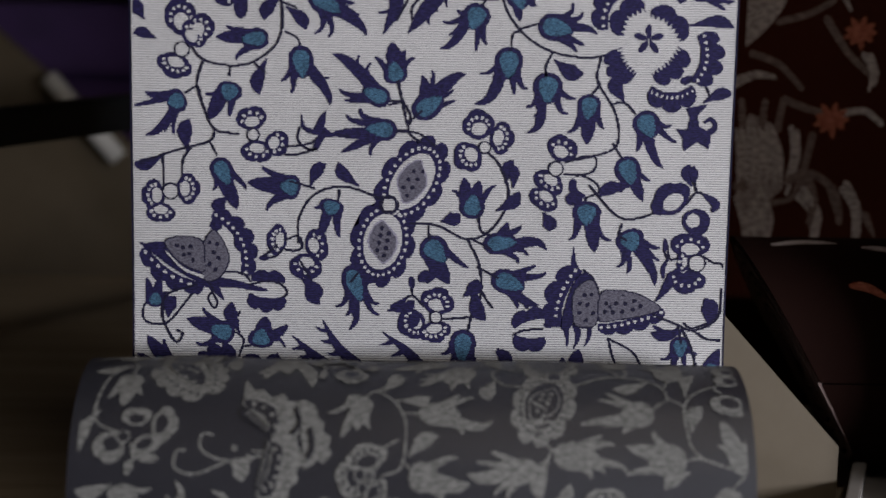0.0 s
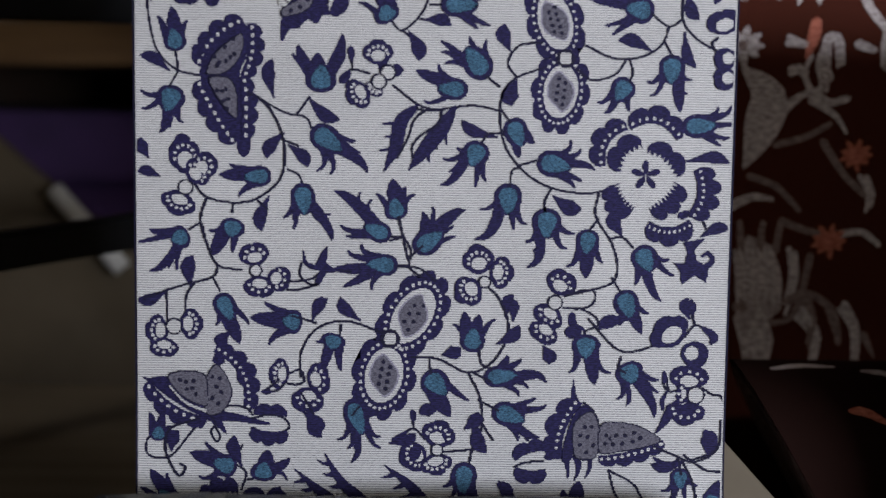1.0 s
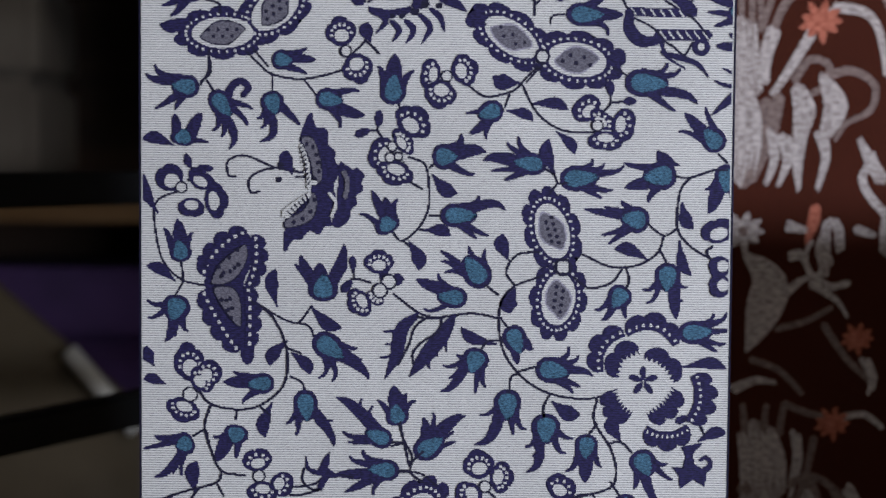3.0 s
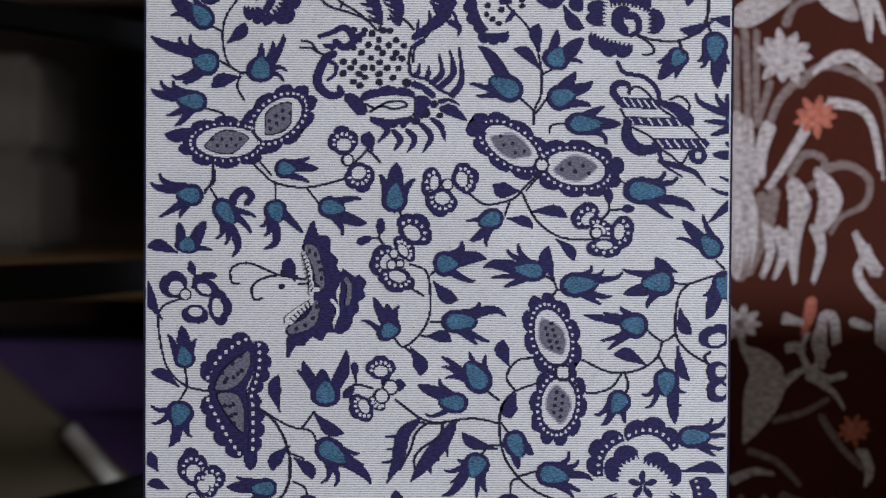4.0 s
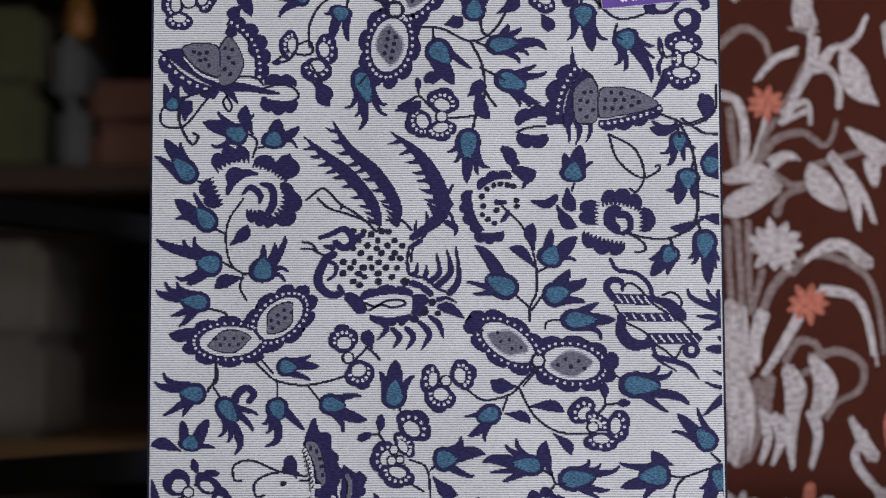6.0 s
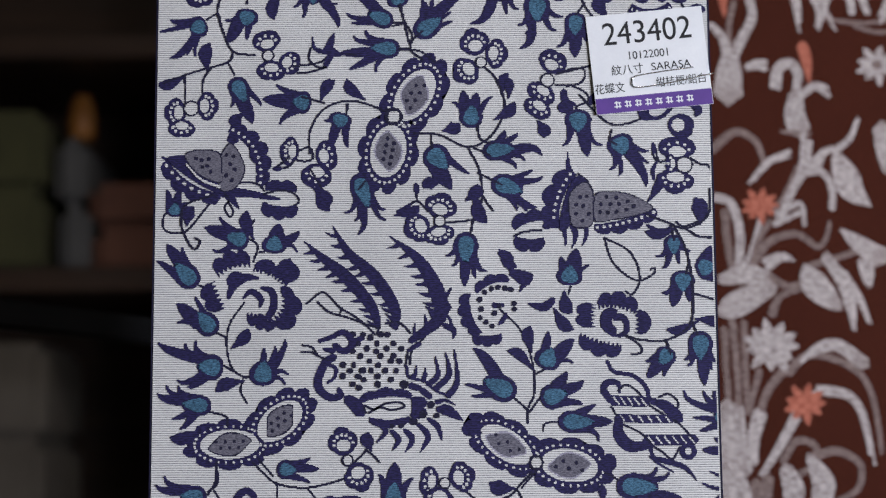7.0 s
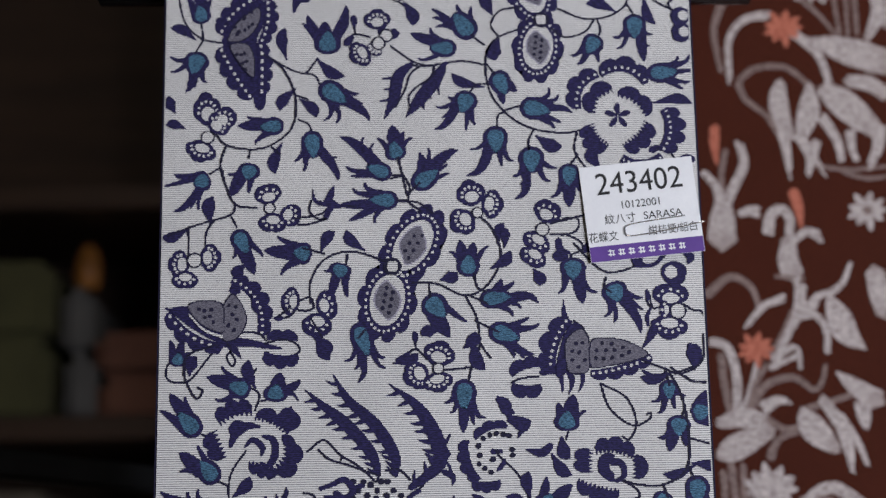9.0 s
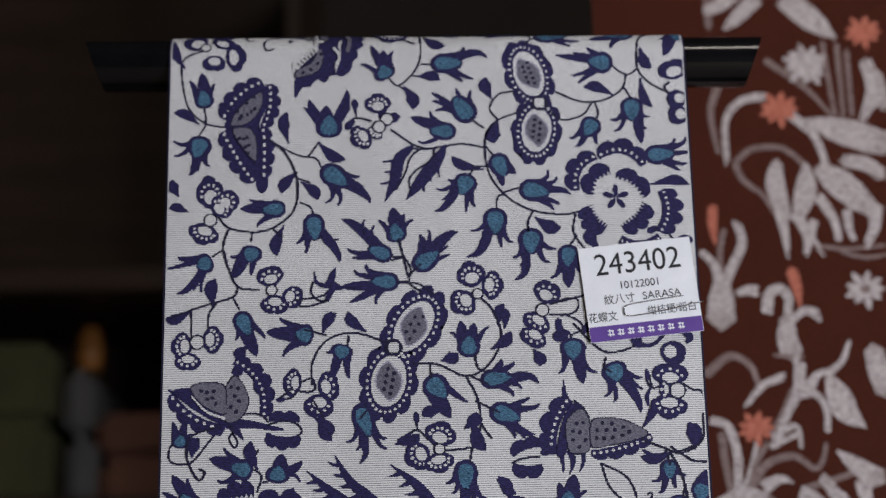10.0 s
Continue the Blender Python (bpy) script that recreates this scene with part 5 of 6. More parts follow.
vine(-71.7, 398.0, -69.4, 400.0, w=0.7, level=80)
vine(-71.2, 395.6, -69.0, 397.7, w=0.7, level=80)
vine(-70.7, 393.3, -68.5, 395.3, w=0.7, level=80)
vine(-70.1, 390.9, -68.1, 393.0, w=0.7, level=80)
vine(-69.6, 388.6, -67.7, 390.7, w=0.7, level=80)
vine(-69.1, 386.2, -67.3, 388.3, w=0.7, level=80)
vine(-68.5, 383.9, -66.9, 386.0, w=0.7, level=80)
vine(-68.0, 381.6, -66.5, 383.6, w=0.7, level=80)
vine(-67.4, 379.2, -66.0, 381.3, w=0.7, level=80)
vine(-68.4, 374.5, -66.4, 369.8, w=0.7, level=80)
vine(-70.3, 372.7, -68.0, 368.3, w=0.7, level=80)
vine(-72.3, 370.9, -69.6, 366.8, w=0.7, level=80)
vine(-74.2, 369.2, -71.2, 365.4, w=0.7, level=80)
vine(-76.1, 367.4, -72.8, 363.9, w=0.7, level=80)
vine(-78.0, 365.6, -74.4, 362.4, w=0.7, level=80)
spots(2.1, -64.6, 380.4)
dash(-66.1, 380.4, -63.1, 380.4, w=2.4, end=2.4, mat=CLOTH)
patch(-50.8, 390.5, -47.3, 389.9, -43.7, 387.6, -41.4, 388.5, -37.8, 384.7, -39.0, 380.6, -38.1, 376.8, -41.9, 373.8, -41.3, 370.0, -44.8, 365.9, -45.7, 361.1, -50.7, 357.0, -54.8, 358.7, -53.1, 364.9, -51.9, 372.3)
dash(-56.1, 375.2, -52.5, 369.9, -54.8, 362.8, w=1.8, end=1.8, mat=CLOTH)
dash(-48.4, 386.4, -46.4, 380.6, -47.8, 372.9, w=2.4, end=2.4, mat=GREY)
vine(-67.6, 383.3, -73.8, 383.3)
spots(1.8, -81.7, 389.7, -82.6, 382.0)
dash(-9.3, 311.5, -17.3, 304.0, -20.7, 289.7, -26.3, 277.4, w=2.7, end=0.3, belly=5.9)
dash(-17.9, 302.8, -27.3, 302.4, w=2.7, end=0.9)
dash(-19.0, 296.2, -26.4, 295.6, w=2.7, end=0.9)
dash(-20.7, 289.7, -28.7, 288.7, w=2.7, end=0.9)
vine(-4.9, 309.7, -10.8, 304.6, -13.7, 295.7, -19.5, 284.9)
dash(10.2, 311.6, 4.4, 301.8, -5.9, 288.3, -13.6, 278.4, w=2.1, end=0.3, belly=7.1)
dash(4.9, 303.3, 6.2, 291.7, w=4.7, end=0.3)
dash(-0.0, 295.8, 1.8, 289.0, w=4.1, end=0.3)
dash(-4.7, 289.8, -2.6, 282.4, w=3.8, end=0.3)
vine(3.4, 309.5, 1.7, 302.9, -7.7, 296.3, -11.6, 290.9, -11.2, 285.0)
vine(-9.9, 310.6, -2.5, 309.4, 6.4, 310.7)
patch(130.4, 242.5, 142.3, 245.0, 136.8, 239.0, 137.7, 233.3, 144.1, 230.0, 143.3, 221.3, 137.0, 225.1, 130.2, 220.0, 129.2, 227.5, 125.9, 231.7, 131.5, 231.7, 132.9, 237.7, smooth=False)
dash(141.1, 228.8, 146.1, 232.7, 143.9, 236.9, 140.4, 235.4, w=3.6, end=1.5)
patch(-68.0, 236.8, -65.7, 229.9, -61.5, 228.5, -58.0, 235.8, -54.8, 238.4, -55.8, 229.8, -51.9, 226.5, -46.5, 225.4, -55.5, 224.2, -59.6, 217.4, -61.8, 219.7, -59.3, 225.6, -64.1, 226.3, -67.6, 228.9, smooth=False)
vine(-68.6, 679.5, -69.5, 672.9, -64.7, 668.3, -59.9, 668.3, -69.5, 665.4, -76.2, 665.1)
dash(157.9, 432.6, 150.6, 433.1, 144.6, 435.7, w=3.3, end=0.9)
dash(157.8, 437.8, 148.6, 442.1, w=3.0, end=0.6)
dash(158.0, 429.7, 151.6, 424.4, 143.5, 417.3, w=5.3, end=0.6, belly=1.2)
dash(117.1, 449.7, 125.4, 447.5, 135.7, 444.0, 142.0, 436.8, w=2.1, end=0.6, belly=1.8)
dash(51.9, 534.1, 60.0, 532.2, 65.7, 536.2, w=1.3, end=3.5, belly=2.5)
dash(-82.2, 546.4, -76.9, 551.7, -79.5, 558.0, w=1.6, end=1.9, belly=3.8)
dash(36.7, 562.3, 41.3, 560.4, 43.8, 555.3, w=4.1, end=1.6, belly=1.3)
dash(42.2, 552.1, 49.0, 550.5, 51.5, 545.8, w=2.8, end=4.4)
dash(50.9, 547.0, 47.0, 540.8, w=4.4, end=0.9)
leaf(-100.3, 573.7, -103.6, 587.1, 6.9, 0.15)
vine(-18.5, 254.2, -16.0, 244.9, -11.6, 236.6, -12.3, 227.8, -5.6, 222.4)
vine(-22.4, 243.7, -15.7, 243.9)
vine(-19.3, 228.5, -12.3, 228.4)
dash(-138.0, 613.7, -129.4, 604.7, -118.9, 600.4, w=0.9, end=1.6, mat=CLOTH)

# ---- weaving the pattern into cloth ----
from mathutils.geometry import tessellate_polygon

NAMES = {TEAL: "teal_heart", GREY: "speckled_heart", CLOTH: "white_inlay", INK: "dark_outline", NAVY: "navy_shape", FLOAT: "pale_shape", BACK: "slate_inlay"}


def stepped(pts, du=0.80, dv=0.60):
    """An outline with the small steps that the threads give it."""
    out = []
    for p, q in zip(pts, pts[1:] + pts[:1]):
        n = max(1, math.ceil((q - p).length / 0.7))
        for i in range(n):
            c = p.lerp(q, i / n)
            g = Vector((round(c.x / du) * du, round(c.y / dv) * dv))
            out.append(c.lerp(g, 0.86))
    for _ in range(2):
        out = [q for i, q in enumerate(out) if (out[i - 1] - out[(i + 1) % len(out)]).length > 0.22 and (out[i - 1] - q).length > 0.04]
    return out


def clean(pts):
    """True where an outline does not cross itself."""
    area = abs(sum(p.x * q.y - q.x * p.y for p, q in zip(pts, pts[1:] + pts[:1]))) / 2
    tris = tessellate_polygon([[Vector((p.x, p.y, 0)) for p in pts]])
    total = sum(abs((pts[b] - pts[a]).cross(pts[c] - pts[a])) / 2 for a, b, c in tris)
    return abs(total - area) < 0.004 * area


def weave(name, m, parent, place, shift, half, low, high, bends, lift, swap=None, flip=None):
    """Lays a motif on a cloth, cut at the cloth's edges and bent with it."""
    groups = {}
    for mat, pts, level in m.shapes:
        mat = swap.get(mat, FLOAT) if swap else mat
        groups.setdefault(mat, []).append((pts, level))
    made = None
    for mat, polys in groups.items():
        bm = bmesh.new()
        for pts, level in polys:
            fine = stepped(pts)
            pts = fine if len(fine) > 2 and clean(fine) else pts
            vs = [bm.verts.new((p.x / 1000, (p.y + shift) / 1000, level)) for p in pts]
            if len(vs) > 2:
                bm.faces.new(vs)
        bmesh.ops.triangulate(bm, faces=[f for f in bm.faces if len(f.verts) > 3])
        bm.normal_update()
        bmesh.ops.reverse_faces(bm, faces=[f for f in bm.faces if f.normal.z < 0])
        lo, hi = min(p.y + shift for pts, _ in polys for p in pts) / 1000, max(p.y + shift for pts, _ in polys for p in pts) / 1000
        for x, s in ((half, 1), (-half, -1)):
            if bm.verts and max(v.co.x * s for v in bm.verts) > half:
                bmesh.ops.bisect_plane(bm, geom=bm.verts[:] + bm.edges[:] + bm.faces[:], plane_co=(x, 0, 0), plane_no=(s, 0, 0), clear_outer=True)
        for y, s in ((low, -1), (high, 1)):
            if bm.verts and (lo < low or hi > high):
                bmesh.ops.bisect_plane(bm, geom=bm.verts[:] + bm.edges[:] + bm.faces[:], plane_co=(0, y, 0), plane_no=(0, s, 0), clear_outer=True)
        for y in bends:
            if bm.verts and lo < y < hi:
                bmesh.ops.bisect_plane(bm, geom=bm.verts[:] + bm.edges[:] + bm.faces[:], plane_co=(0, y, 0), plane_no=(0, 1, 0))
        if not bm.faces:
            bm.free()
            continue
        lay = bm.loops.layers.uv.new("UVMap")
        for f in bm.faces:
            for lp in f.loops:
                lp[lay].uv = lp.vert.co.xy
        for v in bm.verts:
            u, w, k = v.co
            v.co = place(u, w if flip is None else flip(w), lift + k * 0.000012)
        if made is None:
            made = part(name, bm, mat, parent)
            if len(polys) > 6:
                made["kind"] = "stuff"
        else:
            inner = part(NAMES.get(mat, "inlay"), bm, mat, made)
            if len(polys) > 2:
                inner["kind"] = "stuff"
    return made


TOP_BENDS = [BAR_Z - 0.006 + 0.0035 * i for i in range(18)]
LOW_BENDS = [0.05 + 0.012 * i for i in range(9)]
for i, (name, m) in enumerate(DRAWN):
    ys = [p.y for _, pts, _ in m.shapes for p in pts]
    for k in (-1, 0, 1):
        lo, hi = min(ys) + k * REPEAT, max(ys) + k * REPEAT
        if hi > 60 and lo < 872:
            weave(name, m, bolt, hang, k * REPEAT, WIDE / 2 - 0.0012, 0.05, 0.873, TOP_BENDS + LOW_BENDS, 0.00010 + 0.0000061 * (i % 83))

# the reverse of the same pattern, on the roll
ROLL_BENDS = [0.270 + 0.006 * i for i in range(38)]
for i, (name, m) in enumerate(DRAWN):
    ys = [p.y for _, pts, _ in m.shapes for p in pts]
    if max(ys) > 275 and min(ys) < 480:
        weave(name, m, roll, rolled, 0, WIDE / 2 - 0.001, 0.270, 0.490, ROLL_BENDS, 0.0002 + 0.0000061 * (i % 83), {CLOTH: BACK, GREY: BACK},
              lambda w: 0.385 - w + 0.031)


# ---- the brown bolt's pattern ----
DRAWN_B = []


def frond(name, mat, c, w, end, belly):
    m = Motif()
    pts = list(zip(c[::2], c[1::2]))
    wide = max(w, end) + belly
    k = min(7, max(1, round(wide / 4.2))) if mat is ASH else (2 if wide > 6 and mat is DUSK else 1)
    s = spline(pts)
    if k > 2:
        m.stroke(MIST, pts, w * 0.96, max(0.8, end * 0.9), belly=belly * 0.95)
    for j in range(k):
        o = (j + 0.5) / k - 0.5
        line = []
        for i in range(0, len(s), 4):
            t = i / (len(s) - 1)
            d = (s[min(i + 1, len(s) - 1)] - s[max(i - 1, 0)]).normalized()
            line.append(s[i] + Vector((-d.y, d.x)) * o * (w + (end - w) * t + belly * math.sin(math.pi * t)))
        if k > 1 and len(line) > 2:
            line[-1] = line[-1].lerp(line[-2], rnd.uniform(-0.35, 0.6))
            line[0] = line[0].lerp(line[1], rnd.uniform(-0.3, 0.25))
        if len(line) < 2:
            line = [s[0], s[-1]]
        if k > 2:
            m.stroke(mat, line, w / k * 0.45, 0.5, belly=max(w, end) / k * 0.75 + belly / k, per=5)
            continue
        m.stroke(mat, line, w / k * 1.10 + 0.4, max(0.8, end / k * 0.95), belly=belly / k * 1.05, per=5)
    DRAWN_B.append((name, m))


def ash(*c, w=5, end=2, belly=0.0):
    frond("silver_frond", ASH, c, w, end, belly)


def dusk(*c, w=4, end=3, belly=0.0):
    frond("dusky_stem", DUSK, c, w, end, belly)


def coral(*c, w=8, end=2, belly=2.0):
    frond("coral_bud", CORAL, c, w, end, belly)


def ray_flower(name, mat, u, v, R, n, heart):
    m = Motif()
    for i in range(n):
        a = 2 * math.pi * (i + 0.2 * math.sin(5 * i)) / n
        e = Vector((math.cos(a), math.sin(a)))
        c = Vector((u, v))
        m.stroke(mat, [c + e * R * 0.1, c + e * R * 0.6, c + e * R * (0.95 + 0.1 * math.sin(3 * i))], R * 0.2, R * 0.12, belly=R * 0.22)
    m.disc(heart, (u, v), R * 0.22, n=12)
    DRAWN_B.append((name, m))


def daisy(u, v, R):
    ray_flower("daisy", ASH, u, v, R, 9, DUSK)


def spray(u, v, R):
    ray_flower("silver_blossom", ASH, u, v, R, 11, ASH)


def coral_flower(u, v, R):
    ray_flower("coral_flower", CORAL, u, v, R, 9, CORAL)


ash(126, 961, 112, 947, 101, 937, w=14.2, end=4.2)
dusk(89, 962, 89, 938, w=5.0, end=5.0)
ash(88, 952, 99, 957, 111, 966, w=8.3, end=12.5)
ash(150, 960, 168, 943, 185, 928, w=18.4, end=4.2, belly=5.8)
coral_flower(207, 932, 14.2)
spray(161, 906, 17.5)
dusk(175, 924, 177, 899, 180, 865, w=3.3, end=3.3)
dusk(186, 922, 186, 894, 186, 864, w=3.3, end=3.3)
dusk(193, 917, 193, 889, 193, 864, w=3.3, end=3.3)
dusk(131, 910, 149, 896, 165, 881, 177, 865, w=4.6, end=2.9)
ash(207, 907, 211, 884, 200, 861, w=10.9, end=5.8, belly=2.5)
ash(214, 898, 217, 871, w=9.2, end=10.9)
ash(127, 881, 110, 878, 97, 862, 96, 829, w=6.3, end=4.2)
dusk(94, 892, 86, 869, 90, 837, w=5.4, end=3.8)
coral_flower(138, 871, 15.0)
ash(147, 865, 163, 849, 170, 826, w=6.7, end=5.4)
ash(157, 861, 184, 852, 216, 841, w=3.3, end=21.7, belly=7.5)
ash(165, 822, 181, 809, 202, 789, w=11.7, end=14.2, belly=9.2)
ash(184, 828, 199, 826, 211, 817, w=10.9, end=12.5)
dusk(103, 830, 115, 839, 136, 840, 149, 831, 157, 821, w=4.2, end=4.2)
dusk(102, 828, 107, 815, 121, 803, 129, 788, w=4.6, end=3.3)
ash(133, 828, 131, 810, 137, 785, w=8.3, end=10.0, belly=5.0)
ash(155, 826, 153, 805, 145, 783, w=5.0, end=8.3, belly=9.2)
ash(133, 791, 135, 773, 137, 756, w=8.3, end=3.8)
ash(146, 785, 152, 769, 149, 755, w=8.3, end=3.8)
ash(163, 800, 173, 781, 175, 763, w=7.5, end=5.0)
ash(158, 783, 155, 770, 163, 756, w=6.7, end=3.3)
ash(183, 790, 183, 777, 187, 764, w=6.7, end=4.2)
ash(204, 790, 202, 776, 195, 763, w=10.0, end=5.4)
dusk(156, 763, 181, 760, 209, 762, w=2.9, end=2.9)
dusk(176, 758, 193, 753, 209, 755, w=2.9, end=2.9)
coral(83, 794, 82, 780, 83, 766, w=6.3, end=2.1)
ash(100, 782, 103, 766, 95, 749, 87, 734, w=5.4, end=8.3)
ash(71, 761, 81, 750, 85, 733, w=4.2, end=8.3)
dusk(90, 776, 86, 758, 87, 741, w=3.8, end=3.8)
ash(86, 739, 85, 724, 84, 708, w=10.9, end=24.2)
ash(97, 727, 104, 730, 113, 729, w=4.2, end=10.0)
coral(138, 744, 141, 731, 142, 717, w=7.5, end=2.1)
ash(118, 714, 120, 726, 128, 731, 134, 723, 132, 705, w=7.9, end=6.3)
ash(132, 708, 131, 693, 134, 682, w=10.9, end=18.4)
ash(135, 706, 146, 714, 156, 709, w=4.2, end=8.3)
dusk(121, 681, 142, 679, w=2.1, end=2.1)
daisy(191, 729, 15.0)
dusk(71, 668, 88, 681, 103, 673, 109, 654, w=5.8, end=3.8)
ash(98, 644, 111, 659, 130, 666, w=3.3, end=6.7)
ash(120, 625, 130, 643, 136, 655, 139, 676, w=4.2, end=9.2)
ash(130, 649, 147, 652, 155, 642, 155, 625, w=4.6, end=5.0)
ash(143, 654, 150, 665, 160, 671, w=9.2, end=1.7)
dusk(132, 655, 122, 635, 112, 622, w=3.8, end=3.8)
coral_flower(104, 628, 13.4)
ash(114, 614, 124, 619, 134, 622, 135, 613, w=4.2, end=3.3)
ash(159, 664, 165, 650, 170, 638, 182, 627, w=6.7, end=2.5, belly=14.2)
ash(157, 666, 169, 675, 176, 690, w=5.0, end=3.3)
ash(193, 683, 196, 666, 199, 653, w=15.0, end=16.7)
ash(72, 634, 84, 629, 89, 608, 88, 583, w=5.9, end=6.6)
dusk(79, 624, 80, 604, 83, 583, w=5.1, end=5.1)
ash(105, 621, 100, 604, 92, 583, w=3.5, end=3.5)
dusk(111, 617, 101, 600, 97, 583, w=3.5, end=3.5)
dusk(97, 585, 110, 602, 130, 607, 143, 598, 150, 604, 153, 616, w=5.5, end=3.1)
ash(108, 586, 118, 591, 127, 589, w=9.4, end=3.1)
ash(116, 620, 125, 627, 133, 628, 135, 619, w=5.5, end=3.5)
ash(75, 575, 94, 579, 111, 572, w=8.6, end=12.5, belly=3.1)
ash(74, 552, 86, 558, 111, 570, w=8.6, end=11.7, belly=7.8)
dusk(108, 578, 122, 570, 136, 575, w=5.1, end=3.1)
dusk(110, 550, 116, 563, 131, 568, w=5.5, end=3.5)
ash(134, 585, 141, 571, 157, 555, w=3.9, end=8.6, belly=12.5)
ash(149, 591, 161, 573, 165, 560, 167, 540, w=7.8, end=3.5, belly=3.9)
ash(162, 577, 172, 561, 178, 544, w=6.3, end=3.5)
ash(161, 610, 173, 600, 188, 590, w=3.1, end=18.0)
ash(177, 588, 179, 570, w=12.5, end=5.5)
dusk(137, 584, 157, 590, 177, 596, w=4.3, end=4.3)
spray(109, 528, 19.5)
dusk(82, 546, 84, 518, 85, 481, w=4.7, end=4.7)
dusk(90, 545, 90, 514, 91, 481, w=4.3, end=4.3)
dusk(76, 541, 77, 510, 78, 481, w=4.3, end=4.3)
dusk(100, 511, 95, 494, 91, 481, w=4.3, end=4.3)
dusk(118, 512, 106, 498, 99, 481, w=5.5, end=5.5)
dusk(120, 509, 133, 521, 152, 519, 172, 506, 180, 483, 183, 453, w=5.5, end=3.5)
ash(129, 517, 141, 526, 156, 528, 173, 515, w=3.5, end=11.7)
coral_flower(131, 488, 14.8)
ash(140, 497, 160, 494, 171, 479, 177, 444, w=7.0, end=4.3)
ash(125, 480, 115, 463, 107, 450, 99, 438, w=7.0, end=4.7)
ash(77, 483, 78, 459, 80, 438, w=24.2, end=24.2)
ash(99, 480, 94, 463, 93, 442, w=9.4, end=7.8)
ash(74, 444, 81, 428, 83, 405, 80, 381, w=18.0, end=17.2, belly=2.3)
dusk(99, 434, 96, 409, 85, 380, w=15.6, end=7.8)
dusk(114, 448, 124, 462, 137, 458, 133, 444, 125, 439, w=4.7, end=4.7)
dusk(132, 449, 151, 455, 168, 445, 165, 428, 150, 420, 142, 408, w=5.5, end=3.1)
ash(116, 443, 121, 428, 118, 411, w=10.2, end=10.2, belly=4.7)
ash(132, 451, 142, 432, 135, 411, w=4.7, end=9.4, belly=8.6)
ash(120, 417, 117, 397, 118, 375, w=10.9, end=3.1)
ash(132, 413, 136, 397, 131, 376, w=8.6, end=3.5)
ash(109, 410, 110, 393, 105, 379, w=9.4, end=3.1)
ash(100, 413, 101, 393, 95, 377, w=7.8, end=3.5)
coral(130, 363, 128, 351, 124, 338, w=6.3, end=2.3, belly=3.1)
daisy(81, 346, 14.8)
ash(147, 333, 145, 350, 138, 351, 137, 335, 136, 316, w=5.9, end=7.0)
ash(113, 329, 119, 331, 124, 327, w=6.3, end=7.0)
ash(169, 398, 161, 382, 170, 366, 182, 354, w=5.1, end=6.3)
ash(181, 356, 181, 333, w=14.1, end=16.4)
ash(158, 348, 170, 344, w=5.9, end=4.7)
coral(185, 411, 184, 388, w=4.7, end=2.3)
ash(137, 346, 135, 334, 138, 324, w=6.9, end=12.2)
ash(111, 350, 124, 347, w=7.6, end=4.6)
ash(83, 330, 99, 313, 95, 290, 85, 265, w=4.6, end=3.1, belly=22.1)
ash(109, 303, 121, 313, 133, 318, w=6.1, end=2.3)
ash(131, 316, 141, 309, 153, 312, w=3.8, end=5.3)
ash(128, 311, 145, 300, 153, 288, w=5.3, end=2.3)
ash(129, 315, 123, 328, 128, 340, w=3.8, end=3.1)
dusk(105, 280, 126, 286, 142, 295, w=4.2, end=4.2)
dusk(137, 283, 153, 260, 171, 244, w=4.6, end=4.6)
coral_flower(160, 274, 11.4)
ash(165, 260, 171, 248, 169, 235, w=6.9, end=4.6)
ash(159, 408, 167, 393, 174, 382, w=4.6, end=11.4)
ash(77, 239, 92, 245, 106, 243, w=6.9, end=3.1)
dusk(88, 259, 107, 252, 123, 236, w=4.2, end=4.2)
coral_flower(144, 216, 12.2)
dusk(111, 229, 127, 223, 140, 220, w=4.6, end=4.6)
dusk(132, 206, 129, 190, 125, 170, w=4.6, end=4.6)
ash(150, 220, 166, 222, 178, 213, w=4.2, end=4.2)
ash(92, 209, 97, 190, 98, 168, w=27.5, end=35.1)
ash(119, 210, 121, 190, 115, 166, w=6.9, end=6.1)
dusk(85, 208, 83, 228, w=4.6, end=4.6)
dusk(97, 208, 99, 228, w=4.6, end=4.6)
dusk(108, 208, 111, 229, w=4.6, end=4.6)
ash(90, 166, 97, 147, 95, 128, w=21.4, end=15.3, belly=3.8)
dusk(116, 174, 132, 179, 149, 167, 153, 146, w=5.0, end=5.0)
ash(125, 167, 137, 151, 134, 128, w=9.9, end=5.3)
ash(155, 171, 164, 155, 164, 128, w=8.4, end=5.3)
dusk(85, 170, 94, 151, 91, 131, w=8.5, end=3.9)
dusk(126, 182, 135, 163, 131, 140, w=6.9, end=3.9)
dusk(146, 171, 151, 152, w=6.2, end=3.1)
dusk(170, 152, 177, 137, w=5.4, end=2.3)
dusk(105, 159, 120, 163, 126, 182, w=3.5, end=3.5)
for i, (name, m) in enumerate(DRAWN_B):
    half = []
    for mat, pts, level in m.shapes:
        half.append((mat, [p - Vector((155, 0)) for p in pts], level))
    m.shapes = half
    weave(name, m, brown, lambda u, v, h: hang_brown(u + 0.155, v, h), 0, 0.1545, 0.06, 1.28, [0.07 + 0.02 * j for j in range(8)], 0.0002 + 0.0000037 * (i % 67))


# ---- the brown bolt's roll on the floor ----
def rolled_brown(u, v, h=0.0):
    a = v / 0.074
    z = 0.0745 + (0.074 + h) * math.sin(a)
    return Vector((0.191 + u + 0.55 * (0.149 - z), 0.165 - (0.074 + h) * math.cos(a), z))


